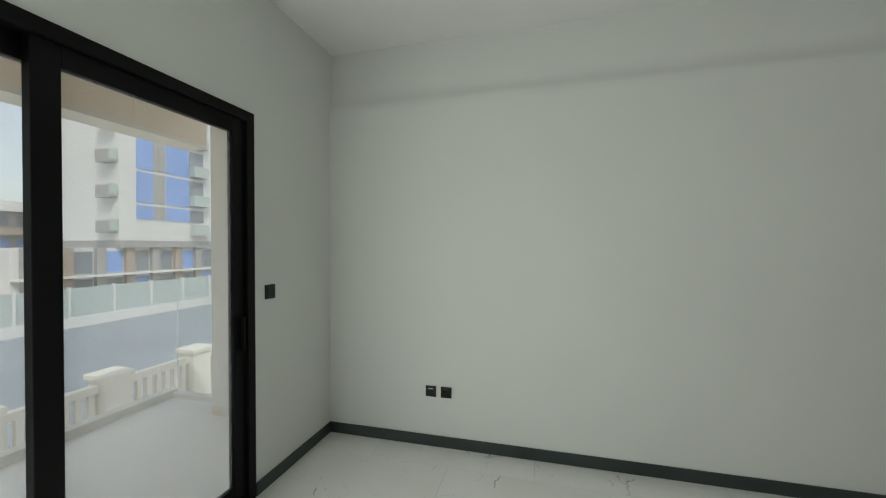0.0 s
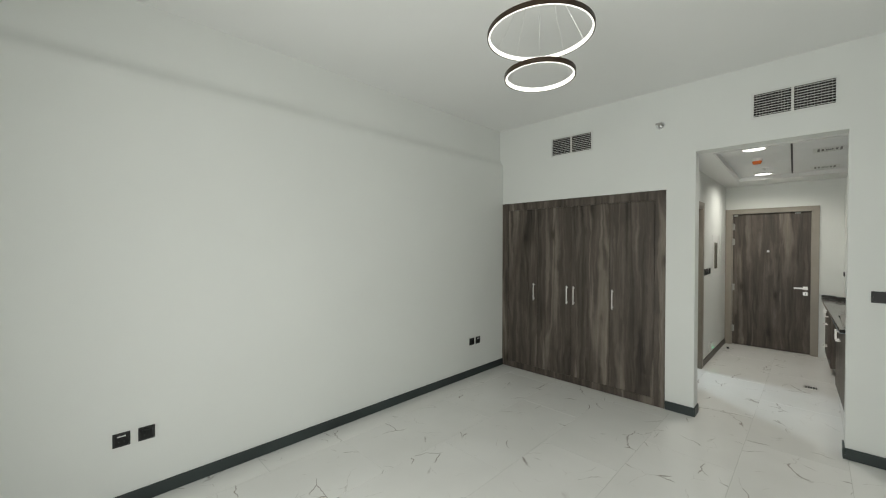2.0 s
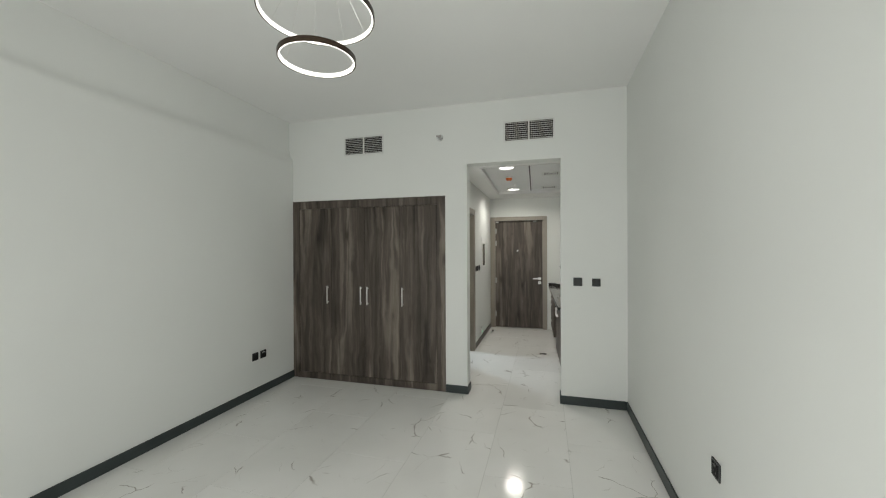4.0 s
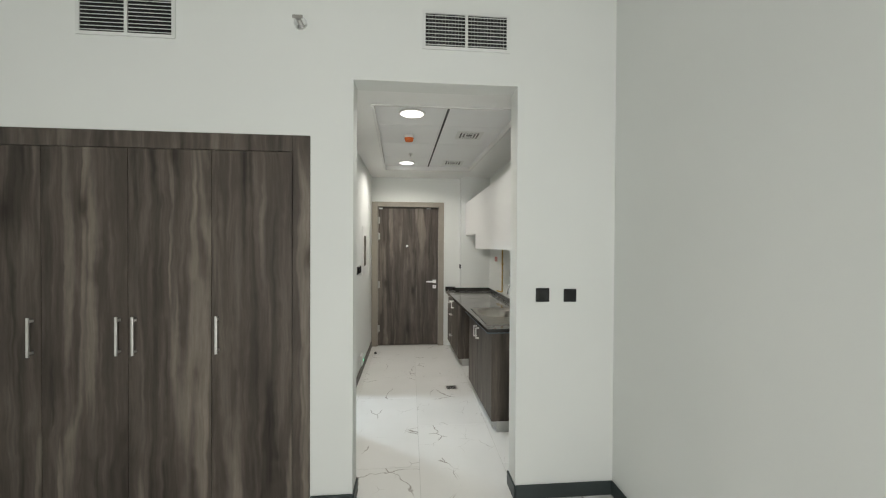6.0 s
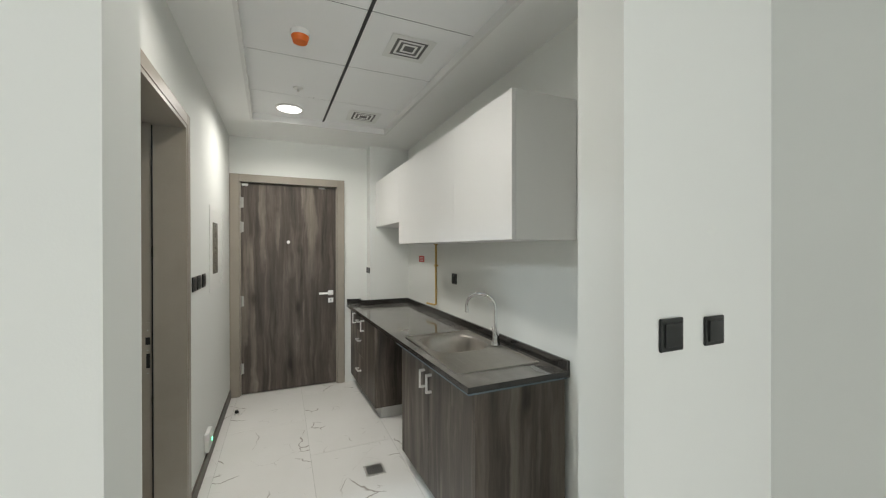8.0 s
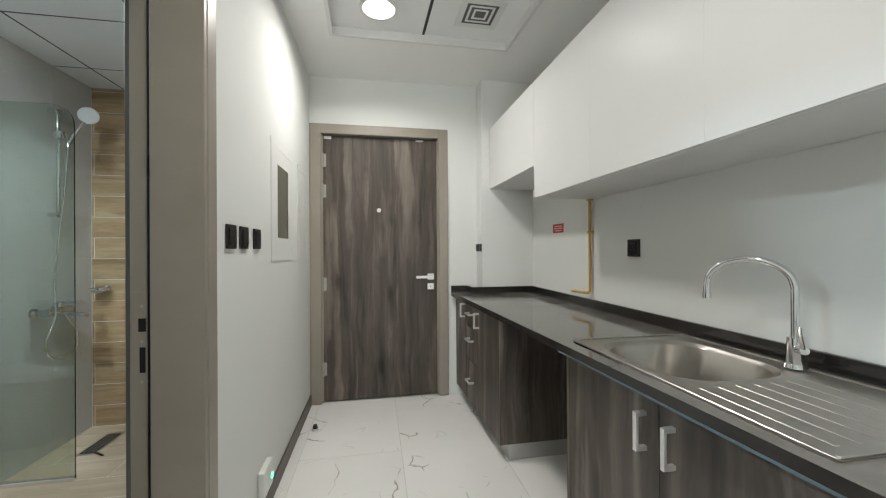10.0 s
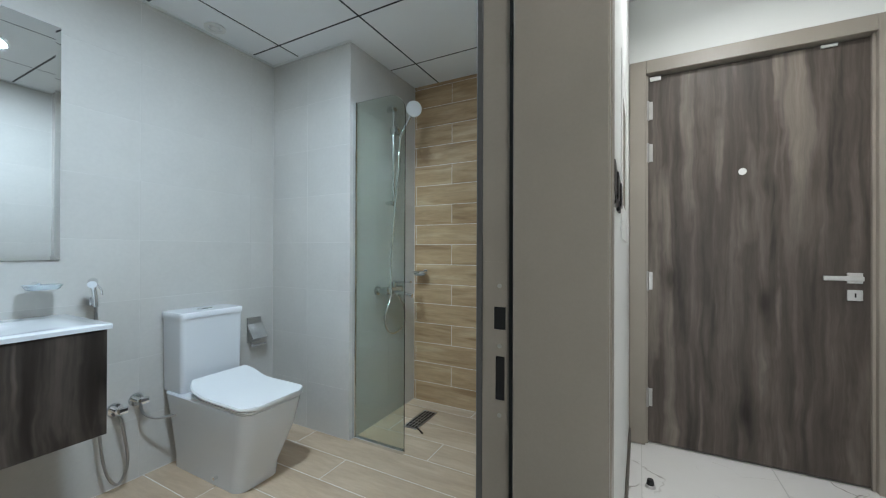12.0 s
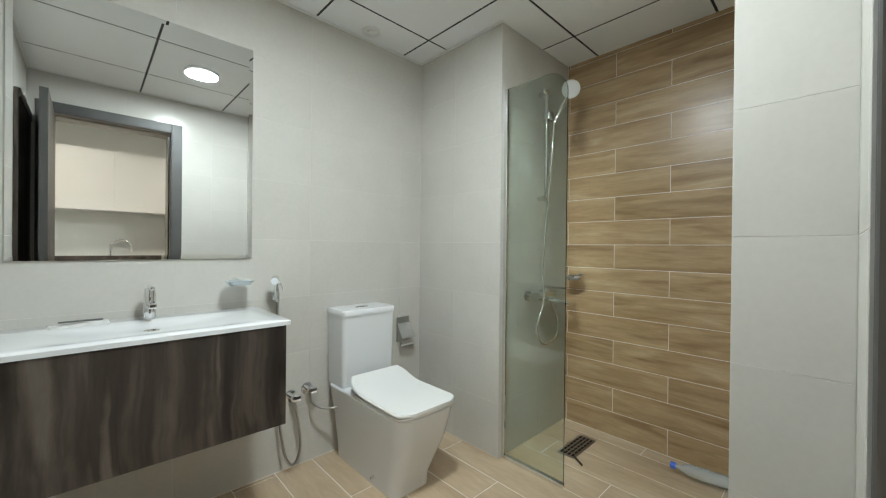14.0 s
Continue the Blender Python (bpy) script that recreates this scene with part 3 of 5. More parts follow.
# ---- balcony door ----
def balcony_door():
    d = thing("door_1", (XG, 0.87, 0), "black aluminium sliding balcony door with clear glass", "door", kind="structure")
    y0, y1, z1 = DOOR[0] + 0.002, DOOR[1] - 0.002, DOOR[3] - 0.002
    bm = bmesh.new()
    box(bm, XG - 0.13, y0, 0.002, XG + 0.012, y0 + 0.06, z1, 0.004), box(bm, XG - 0.13, y1 - 0.06, 0.002, XG + 0.012, y1, z1, 0.004)
    box(bm, XG - 0.13, y0 + 0.06, z1 - 0.06, XG + 0.012, y1 - 0.06, z1, 0.004), box(bm, XG - 0.13, y0 + 0.06, 0.002, XG + 0.012, y1 - 0.06, 0.05, 0.004)
    part("frame", bm, black_alu, d)
    for name, xa, ya, yb in (("leaf", XG - 0.055, 0.815, y1 - 0.055), ("leaf", XG - 0.115, y0 + 0.055, 0.932)):
        bm = bmesh.new()
        w = 0.088
        box(bm, xa, ya, 0.05, xa + 0.045, ya + w, z1 - 0.055, 0.003), box(bm, xa, yb - w, 0.05, xa + 0.045, yb, z1 - 0.055, 0.003)
        box(bm, xa, ya + w, 0.05, xa + 0.045, yb - w, 0.05 + w, 0.003), box(bm, xa, ya + w, z1 - 0.055 - w, xa + 0.045, yb - w, z1 - 0.055, 0.003)
        leaf = part(name, bm, black_alu, d)
        g = part("pane", block(xa + 0.018, ya + w - 0.01, 0.05 + w - 0.01, xa + 0.026, yb - w + 0.01, z1 - 0.045 - w), window_glass, leaf, "clear glass pane with a pale haze mixed in")
        g.visible_shadow = False
    bm = bmesh.new()
    box(bm, XG - 0.010, y1 - 0.105, 0.92, XG + 0.02, y1 - 0.083, 1.12, 0.006)
    part("handle", bm, black_alu, d)


balcony_door()


# ---- electrical plates ----
def plate(axis, face, u, z, inward, label, size=0.083, kind="rocker", group=""):
    """A square plate on a wall; axis is the wall's normal, inward the way it faces."""
    e = thing("switch" if kind == "rocker" else "socket", (face, u, z) if axis == "x" else (u, face, z), label, "switch" if kind == "rocker" else "socket", group)

    def slabby(d0, d1, du0, du1, z0, z1, bev=0.0):
        a, b = sorted((face + inward * d0, face + inward * d1))
        return block(a, u + du0, z + z0, b, u + du1, z + z1, bev) if axis == "x" else block(u + du0, a, z + z0, u + du1, b, z + z1, bev)

    h = size / 2
    part("plate", slabby(0.0006, 0.009, -h, h, -h, h, 0.003), black_plastic, e)
    if kind == "rocker":
        part("rocker", slabby(0.0092, 0.013, -h * 0.72, h * 0.72, -h * 0.72, h * 0.72, 0.0015), black_plastic, e)
    else:
        part("insert", slabby(0.0092, 0.011, -h * 0.75, h * 0.75, -h * 0.75, h * 0.75, 0.001), black_dull, e)
        for du in (-0.012, 0.012):
            part("pin_slot", slabby(0.0112, 0.0118, du - 0.003, du + 0.003, -0.016, -0.006), black_plastic, e)
        part("pin_slot", slabby(0.0112, 0.0118, -0.002, 0.002, 0.004, 0.014), black_plastic, e)
        part("toggle", slabby(0.0112, 0.014, -0.02, 0.02, h * 0.45, h * 0.62), white_plastic if kind == "usb" else black_plastic, e)
    return e


SK = "black square wall socket just above the skirting"
for x, k in ((-0.902, "usb"), (-0.782, "socket"), (2.342, "socket"), (2.457, "usb")):
    plate("y", YL, x, 0.42, -1, SK, kind=k, group="low sockets")
plate("y", YR, 1.037, 0.545, 1, SK, kind="socket", group="low sockets")
plate("x", XW, -0.6215, 1.2265, -1, "black square light switch on the white wall", group="room switches")
plate("x", XW, -0.7915, 1.223, -1, "black square light switch on the white wall", 0.078, group="room switches")
plate("x", XG, 1.962, 1.240, 1, "black square switch beside the balcony door", 0.09)
for x, k in ((4.86, "rocker"), (4.988, "rocker"), (5.148, "rocker")):
    plate("y", YH, x, 1.240, -1, "black switch in a row beside the bathroom door", 0.085, group="hall switches")
plate("y", YK, 5.094, 1.194, 1, "black socket above the kitchen counter", 0.086, "socket")
plate("y", YK, 3.437, 1.175, 1, "black square socket in the fridge recess", 0.08, "socket")
plate("y", -0.585, 6.34, 1.205, 1, "black switch on the kitchen column", 0.062, group="column switches")
plate("y", -0.585, 6.424, 1.205, 1, "black switch on the kitchen column", 0.062, group="column switches")

e = thing("night_light", (5.22, YH, 0.18), "small white plug-in box with a green light", "night light")
part("body", block(5.15, YH - 0.03, 0.12, 5.29, YH - 0.0005, 0.24, 0.008), white_plastic, e)
part("indicator", block(5.255, YH - 0.034, 0.155, 5.275, YH - 0.0303, 0.175, 0.003), green_led, e)


# ---- built-in wardrobe ----
def wardrobe():
    w = thing("wardrobe", (XW, 1.70, 0), "built-in dark wood-grain wardrobe with four closed doors", "wardrobe")
    y0, y1, z1 = 0.738, YL - 0.002, 2.136
    bm = bmesh.new()
    box(bm, XW - 0.006, y0, 0.002, XW + 0.02, 0.832, z1, 0.001, 1)
    part("side_trim", bm, laminate, w)
    part("side_trim", block(XW - 0.006, 2.574, 0.002, XW + 0.02, y1, z1, 0.001, 1), laminate, w)
    part("top_trim", block(XW - 0.0055, 0.8325, 2.044, XW + 0.02, 2.5735, z1, 0.001, 1), laminate, w)
    part("plinth", block(XW - 0.0055, 0.8325, 0.002, XW + 0.02, 2.5735, 0.078, 0.001, 1), laminate, w)
    part("body", block(XW + 0.025, y0, 0.002, XB + 0.498, y1, z1), black_dull, w)
    edges = [2.572, 2.1375, 1.703, 1.2685, 0.834]
    for (a, b), hy in zip(zip(edges, edges[1:]), (2.180, 1.745, 1.662, 1.232)):
        d = part("door", block(XW - 0.003, b + 0.0018, 0.0805, XW + 0.018, a - 0.0018, 2.0415, 0.0012, 1), laminate, w)
        bm = bmesh.new()
        box(bm, XW - 0.036, hy - 0.006, 0.915, XW - 0.026, hy + 0.006, 1.125, 0.002)
        for z in (0.935, 1.105):
            box(bm, XW - 0.027, hy - 0.005, z - 0.006, XW - 0.0032, hy + 0.005, z + 0.006)
        part("handle", bm, satin, d, "brushed steel bar handle")


wardrobe()


# ---- air vents, sprinkler ----
def vent(y0, y1, z0, z1, label, crate):
    v = thing("air_vent", (XW, (y0 + y1) / 2, z0), label, "vent", "air vents")
    f, x = 0.018, XW - 0.0006
    bm = bmesh.new()
    box(bm, x - 0.008, y0 - f, z0 - f, x, y0, z1 + f), box(bm, x - 0.008, y1, z0 - f, x, y1 + f, z1 + f)
    box(bm, x - 0.008, y0, z0 - f, x, y1, z0), box(bm, x - 0.008, y0, z1, x, y1, z1 + f)
    mid = (y0 + y1) / 2
    box(bm, x - 0.009, mid - 0.008, z0, x, mid + 0.008, z1)
    part("frame", bm, white_alu, v)
    # black sheet in place of the dark duct behind the slats
    part("backing", block(x - 0.0012, y0, z0, x - 0.0002, y1, z1), black_dull, v)
    n = 9
    for ya, yb in ((y0, mid - 0.0085), (mid + 0.0085, y1)):
        for i in range(n):
            z = z0 + (i + 0.5) * (z1 - z0) / n
            part("slat", block(x - 0.0062, ya + 0.001, z - 0.0019, x - 0.0038, yb - 0.001, z + 0.0019), white_alu, v)
        if crate:
            # bars greyed for the shade deeper in the grille
            for i in range(1, 12):
                y = ya + i * (yb - ya) / 12
                part("bar", block(x - 0.0034, y - 0.0009, z0 + 0.001, x - 0.0022, y + 0.0009, z1 - 0.001), plinth_grey, v)


vent(1.474, 1.942, 2.662, 2.848, "white wall vent with two louvred halves", False)
vent(-0.392, 0.087, 2.676, 2.864, "white wall vent with an egg-crate grille", True)
s = thing("sprinkler", (XW, 0.792, 2.768), "chrome wall sprinkler head above the wardrobe", "sprinkler")
part("rose", cyl(bmesh.new(), (XW - 0.0005, 0.792, 2.768), (XW - 0.008, 0.792, 2.768), 0.038, 0.032), chrome, s, shade=True)
part("head", cyl(bmesh.new(), (XW - 0.0082, 0.792, 2.768), (XW - 0.055, 0.792, 2.768), 0.014), holder_steel, s, shade=True)
part("deflector", block(XW - 0.06, 0.764, 2.762, XW - 0.0555, 0.82, 2.781, 0.001), holder_steel, s)


# ---- ring pendant ----
def pendant():
    cx, cy = 0.692, 0.78
    p = thing("pendant_lamp", (cx, cy, ZC), "brown pendant lamp with two glowing rings", "lamp")
    part("canopy", cyl(bmesh.new(), (cx, cy, ZC - 0.0005), (cx, cy, ZC - 0.028), 0.085, seg=40), brown_metal, p, shade=True)
    for r, z, x in ((0.282, 2.742, cx), (0.188, 2.516, cx)):
        ring = part("ring", band(bmesh.new(), (x, cy), r - 0.006, r, z - 0.012, z + 0.012), brown_metal, p, "brown metal ring", True)
        part("diffuser", band(bmesh.new(), (x, cy), r - 0.013, r - 0.0065, z - 0.0118, z + 0.009), ring_glow, ring, "white glowing band", True)
        for k in range(3):
            a = radians(90 + 120 * k)
            bm = bmesh.new()
            tube(bm, [(cx + 0.05 * math.cos(a), cy + 0.05 * math.sin(a), ZC - 0.028), (x + (r - 0.006) * math.cos(a), cy + (r - 0.006) * math.sin(a), z + 0.012)], 0.0008, 6, 1)
            part("wire", bm, satin, p)


pendant()


# ---- downlights and ceiling fittings ----
def downlight(x, y, z, mat, label, group=""):
    d = thing("ceiling_light", (x, y, z), label, "lamp", group)
    part("frame", band(bmesh.new(), (x, y), 0.092, 0.108, z - 0.012, z - 0.0005, 48), white_plastic, d, shade=True)
    part("diffuser", cyl(bmesh.new(), (x, y, z - 0.0006), (x, y, z - 0.009), 0.0915, seg=48), mat, d, "lit round diffuser", True)


for x, y in ((3.82, 0.16), (5.62, 0.22)):
    downlight(x, y, 2.585, hall_glow, "round lit downlight in the hall ceiling", "hall downlights")
downlight(4.72, 1.73, ZB, bath_glow, "round lit downlight in the bathroom ceiling")

d = thing("smoke_detector", (4.44, 0.187, 2.585), "white ceiling detector with an orange dust cap", "detector")
part("base", cyl(bmesh.new(), (4.44, 0.187, 2.5845), (4.44, 0.187, 2.558), 0.05, 0.048, 32), white_plastic, d, shade=True)
part("cap", cyl(bmesh.new(), (4.44, 0.187, 2.5579), (4.44, 0.187, 2.528), 0.045, 0.036, 32), orange_plastic, d, "orange plastic cap", True)
d = thing("sprinkler", (5.18, 0.17, 2.585), "small white ceiling sprinkler rose", "sprinkler")
part("rose", cyl(bmesh.new(), (5.18, 0.17, 2.5845), (5.18, 0.17, 2.577), 0.034, 0.03, 28), white_plastic, d, shade=True)
part("head", cyl(bmesh.new(), (5.18, 0.17, 2.5768), (5.18, 0.17, 2.558), 0.008), satin, d, shade=True)
d = thing("ceiling_speaker", (5.324, 2.851, ZB), "small round white ceiling valve", "vent")
part("rim", band(bmesh.new(), (5.324, 2.851), 0.035, 0.055, ZB - 0.008, ZB - 0.0005, 36), white_plastic, d, shade=True)
part("disc", cyl(bmesh.new(), (5.324, 2.851, ZB - 0.0005), (5.324, 2.851, ZB - 0.012), 0.028, 0.022, 30), white_plastic, d, shade=True)


def diffuser(x, y, z, h):
    d = thing("air_diffuser", (x, y, z), "square white ceiling diffuser with nested slots", "vent", "ceiling diffusers")
    # dark grey sheet paints the shadow inside the slots
    part("backing", block(x - h * 0.75, y - h * 0.75, z - 0.0025, x + h * 0.75, y + h * 0.75, z - 0.0005), leaf_edge, d)
    for k, (a, b) in enumerate(((1.0, 0.72), (0.58, 0.48), (0.34, 0.24))):
        bm = bmesh.new()
        za, zb = z - 0.006 + 0.0006 * k, z - 0.003
        box(bm, x - h * a, y - h * a, za, x + h * a, y - h * b, zb), box(bm, x - h * a, y + h * b, za, x + h * a, y + h * a, zb)
        box(bm, x - h * a, y - h * b, za, x - h * b, y + h * b, zb), box(bm, x + h * b, y - h * b, za, x + h * a, y + h * b, zb)
        part("vane" if k else "frame", bm, white_alu, d)


diffuser(4.375, -0.39, 2.585, 0.125)
diffuser(5.58, -0.37, 2.585, 0.13)


# ---- entrance door ----
def entrance():
    d = thing("door_2", (XE, 0.19, 0), "closed dark wood-grain entrance door in a taupe frame", "door", kind="structure")
    bm = bmesh.new()
    x0 = XE - 0.018
    for ya, yb in ((0.66, YH - 0.002), (-0.338, -0.262)):
        box(bm, x0, ya, 0.001, XE + 0.12, yb, 2.17, 0.003, 1)
    box(bm, x0, -0.262, 2.095, XE + 0.12, 0.66, 2.17, 0.003, 1)
    # rebate line inside the frame
    for ya, yb in ((0.648, 0.6598), (-0.2618, -0.252)):
        box(bm, XE + 0.012, ya, 0.001, XE + 0.0295, yb, 2.0945)
    part("frame", bm, frame_taupe, d, "taupe painted door frame")
    leaf = part("leaf", block(XE + 0.03, -0.258, 0.006, XE + 0.075, 0.656, 2.088, 0.002, 1), laminate, d, "dark wood-grain leaf")
    # unseen black sheet, added to close the frame behind the leaf
    part("stop", block(XE + 0.08, -0.262, 0.001, XE + 0.12, 0.66, 2.095), black_dull, d)
    xf = XE + 0.03
    part("peephole", cyl(bmesh.new(), (xf - 0.0003, 0.218, 1.509), (xf - 0.006, 0.218, 1.509), 0.017, seg=24), white_plastic, leaf, "pale round peephole", True)
    bm = bmesh.new()
    box(bm, xf - 0.009, -0.225, 0.945, xf - 0.0003, -0.172, 0.995, 0.002)
    part("handle_plate", bm, satin, leaf)
    bm = bmesh.new()
    cyl(bm, (xf - 0.009, -0.198, 0.97), (xf - 0.05, -0.198, 0.97), 0.009)
    box(bm, xf - 0.058, -0.212, 0.959, xf - 0.044, -0.075, 0.981, 0.004)
    part("handle", bm, satin, leaf, "brushed steel lever")
    lock = part("lock_plate", block(xf - 0.009, -0.225, 0.865, xf - 0.0003, -0.172, 0.915, 0.002), satin, leaf)
    part("keyhole", block(xf - 0.0096, -0.202, 0.88, xf - 0.0091, -0.196, 0.90), black_dull, leaf)
    for z in (1.896, 1.655, 0.924, 0.26):
        bm = cyl(bmesh.new(), (xf - 0.01, 0.652, z - 0.055), (xf - 0.01, 0.652, z + 0.055), 0.009, seg=14)
        box(bm, xf - 0.0045, 0.625, z - 0.05, xf - 0.0005, 0.649, z + 0.05)
        part("hinge", bm, holder_steel, d)
    part("closer_clip", block(xf - 0.012, 0.585, 2.062, xf - 0.0005, 0.64, 2.086, 0.002), white_plastic, d)
    part("closer_clip", block(xf - 0.012, -0.14, 2.072, xf - 0.0005, -0.08, 2.086, 0.002), white_plastic, d)


entrance()
s = thing("door_stop", (6.03, 0.645, 0), "small dark rubber door stop on the floor", "door stop")
part("base", cyl(bmesh.new(), (6.03, 0.645, 0.0003), (6.03, 0.645, 0.012), 0.024, 0.02), satin, s, shade=True)
part("rubber", cyl(bmesh.new(), (6.03, 0.645, 0.0122), (6.03, 0.645, 0.035), 0.017, 0.013), black_plastic, s, shade=True)


# ---- meter niche and panel in the hall wall ----
def wall_panel(x0, x1, z0, z1, label, window):
    p = thing("service_panel", ((x0 + x1) / 2, YH, z0), label, "panel", "service panels")
    f = YH - 0.0006
    bm = bmesh.new()
    w = 0.03
    box(bm, x0, f - 0.003, z0, x0 + w, f, z1), box(bm, x1 - w, f - 0.003, z0, x1, f, z1)
    box(bm, x0 + w, f - 0.003, z0, x1 - w, f, z0 + w), box(bm, x0 + w, f - 0.003, z1 - w, x1 - w, f, z1)
    part("frame", bm, panel_white, p, "white painted metal frame")
    if window:
        part("cover", slab(bmesh.new(), "y", f - 0.0022, f - 0.0005, x0 + w, x1 - w, z0 + w, z1 - w, [window]), panel_white, p)
        part("window", block(window[0], f - 0.0022, window[2], window[1], f - 0.0006, window[3]), pane_grey, p, "grey see-through window")
    else:
        part("cover", block(x0 + w + 0.002, f - 0.0022, z0 + w + 0.002, x1 - w - 0.002, f - 0.0005, z1 - w - 0.002), panel_white, p)
        part("latch", block(x0 + 0.05, f - 0.006, (z0 + z1) / 2, x0 + 0.065, f - 0.0024, (z0 + z1) / 2 + 0.03, 0.001), satin, p)


panel_white = plain("white_panel_paint", (0.74, 0.745, 0.725), 0.5, vary=0.02)
pane_grey = plain("grey_window", (0.16, 0.16, 0.13), 0.12, vary=0.1)
wall_panel(5.376, 5.843, 1.135, 1.75, "white meter box with a grey window", (5.496, 5.731, 1.257, 1.638))
wall_panel(6.0, 6.30, 1.135, 1.75, "white closed service hatch in the wall", None)


# ---- bathroom doorway ----
def bath_door():
    d = thing("door_3", (4.3, YH, 0), "taupe doorway with the bathroom door standing open", "door", kind="structure")
    bm = bmesh.new()
    x0, x1, zt = BD[0] + 0.001, BD[1] - 0.001, BD[3] - 0.001
    ya, yb, ym = YH - 0.016, 0.928, 0.872
    # linings with a stop towards the hall and a rebate towards the bathroom
    box(bm, x0, ya, 0.001, x0 + 0.018, ym, zt), box(bm, x0, ym, ZF + 0.001, x0 + 0.006, yb, zt)
    box(bm, x1 - 0.018, ya, 0.001, x1, ym, zt, 0.002, 1), box(bm, x1 - 0.006, ym + 0.0005, ZF + 0.001, x1, yb, zt)
    box(bm, x0 + 0.018, ya, zt - 0.018, x1 - 0.018, ym, zt), box(bm, x0 + 0.006, ym, zt - 0.006, x1 - 0.006, yb, zt)
    part("lining", bm, frame_taupe, d, "taupe painted door lining")
    seal = bmesh.new()
    box(seal, x1 - 0.0165, ym + 0.0006, 0.001, x1 - 0.0065, ym + 0.006, zt - 0.02), box(seal, x0 + 0.0065, ym + 0.0006, 0.001, x0 + 0.0165, ym + 0.006, zt - 0.02)
    part("seal", seal, black_plastic, d, "dark rubber seal")
    for y0, y1 in ((YH - 0.018, YH - 0.0006), (YB + 0.0015, YB + 0.007)):
        bm = bmesh.new()
        w, zl = (0.062, 0.001) if y0 < 0.8 else (0.075, ZF + 0.001)
        box(bm, x0 - w, y0, zl, x0 - 0.001, y1, zt + w, 0.002, 1), box(bm, x1 + 0.001, y0, zl, x1 + w, y1, zt + w, 0.002, 1)
        box(bm, x0 - 0.001, y0, zt + 0.001, x1 + 0.001, y1, zt + w, 0.003, 1)
        part("architrave", bm, frame_taupe if y0 < 0.8 else leaf_edge, d)
    bm = bmesh.new()
    box(bm, x0, yb + 0.0005, ZF + 0.001, x0 + 0.006, YB + 0.0065, zt, 0.002, 1), box(bm, x1 - 0.006, yb + 0.0005, ZF + 0.001, x1, YB + 0.0065, zt, 0.002, 1)
    box(bm, x0 + 0.006, yb + 0.0005, zt - 0.006, x1 - 0.006, YB + 0.0065, zt, 0.002, 1)
    part("edge_strip", bm, leaf_edge, d, "dark grey edging strip")
    xs = x1 - 0.0062
    strike = part("strike_plate", slab(bmesh.new(), "x", xs - 0.0022, xs - 0.0004, 0.8825, 0.925, 0.80, 1.075, [(0.8865, 0.907, 0.962, 1.0), (0.888, 0.904, 0.845, 0.918)]), frame_taupe, d)
    part("latch_hole", block(xs - 0.001, 0.8868, 0.9622, xs - 0.0003, 0.9068, 0.9998), black_dull, strike)
    part("bolt_hole", block(xs - 0.001, 0.8883, 0.8452, xs - 0.0003, 0.9038, 0.9178), black_dull, strike)
    for z in (1.035, 0.935, 0.82):
        part("screw", cyl(bmesh.new(), (xs - 0.0021, 0.897, z), (xs - 0.0028, 0.897, z), 0.0038, seg=12), holder_steel, strike)
    # open leaf
    leaf = part("leaf", block(3.905, 0.955, ZF + 0.008, 3.945, 1.605, 2.06, 0.002, 1), laminate, d, "open dark wood-grain leaf")
    part("edge", block(3.9055, 1.6055, ZF + 0.009, 3.9445, 1.609, 2.059), leaf_edge, leaf)
    bm = bmesh.new()
    cyl(bm, (3.9452, 1.545, 0.98), (3.99, 1.545, 0.98), 0.009)
    box(bm, 3.978, 1.43, 0.97, 3.992, 1.555, 0.99, 0.004)
    part("handle", bm, satin, leaf, "brushed steel lever")
    for z in (0.3, 1.1, 1.85):
        part("hinge", cyl(bmesh.new(), (3.931, 0.947, z - 0.05), (3.931, 0.947, z + 0.05), 0.0075, seg=12), satin, d)


bath_door()
# stand-in panel for a dark, door-sized shape on the end wall
p = thing("wall_board", (XBW, 1.26, ZF), "dark wood-grain stand-in panel on the end wall", "panel")
part("board", block(XBW + 0.001, 0.955, ZF + 0.001, XBW + 0.022, 1.585, 2.035, 0.002, 1), laminate, p)
part("batten", block(XBW + 0.0222, 0.955, 1.98, XBW + 0.03, 1.585, 2.03), laminate, p)


# ---- kitchen ----
YF, ZT = -0.455, 0.844           # counter's front edge and top
SX0, SX1, SY0, SY1 = 3.925, 4.745, -0.955, -0.485   # sink


def flare(t):
    """The counter's front runs slightly out of square with the wall, deeper towards the entrance."""
    for o in t.children_recursive:
        at = base_of(o)
        for v in o.data.vertices:
            x, y = v.co.x + at.x, v.co.y + at.y
            v.co.y += 0.035 * (x - 3.765) * max(0.0, min(1.1, (y - YK) / (YF - YK)))


def bar_handle(bm, x, y, z, length, upright):
    """A square D handle standing off a front that faces +y."""
    if upright:
        box(bm, x - 0.006, y + 0.024, z - length / 2, x + 0.006, y + 0.034, z + length / 2, 0.0015)
        for s in (-1, 1):
            box(bm, x - 0.006, y + 0.0004, z + s * (length / 2 - 0.006) - 0.006, x + 0.006, y + 0.0245, z + s * (length / 2 - 0.006) + 0.006)
    else:
        box(bm, x - length / 2, y + 0.024, z - 0.006, x + length / 2, y + 0.034, z + 0.006, 0.0015)
        for s in (-1, 1):
            box(bm, x + s * (length / 2 - 0.006) - 0.006, y + 0.0004, z - 0.006, x + s * (length / 2 - 0.006) + 0.006, y + 0.0245, z + 0.006)
    return bm


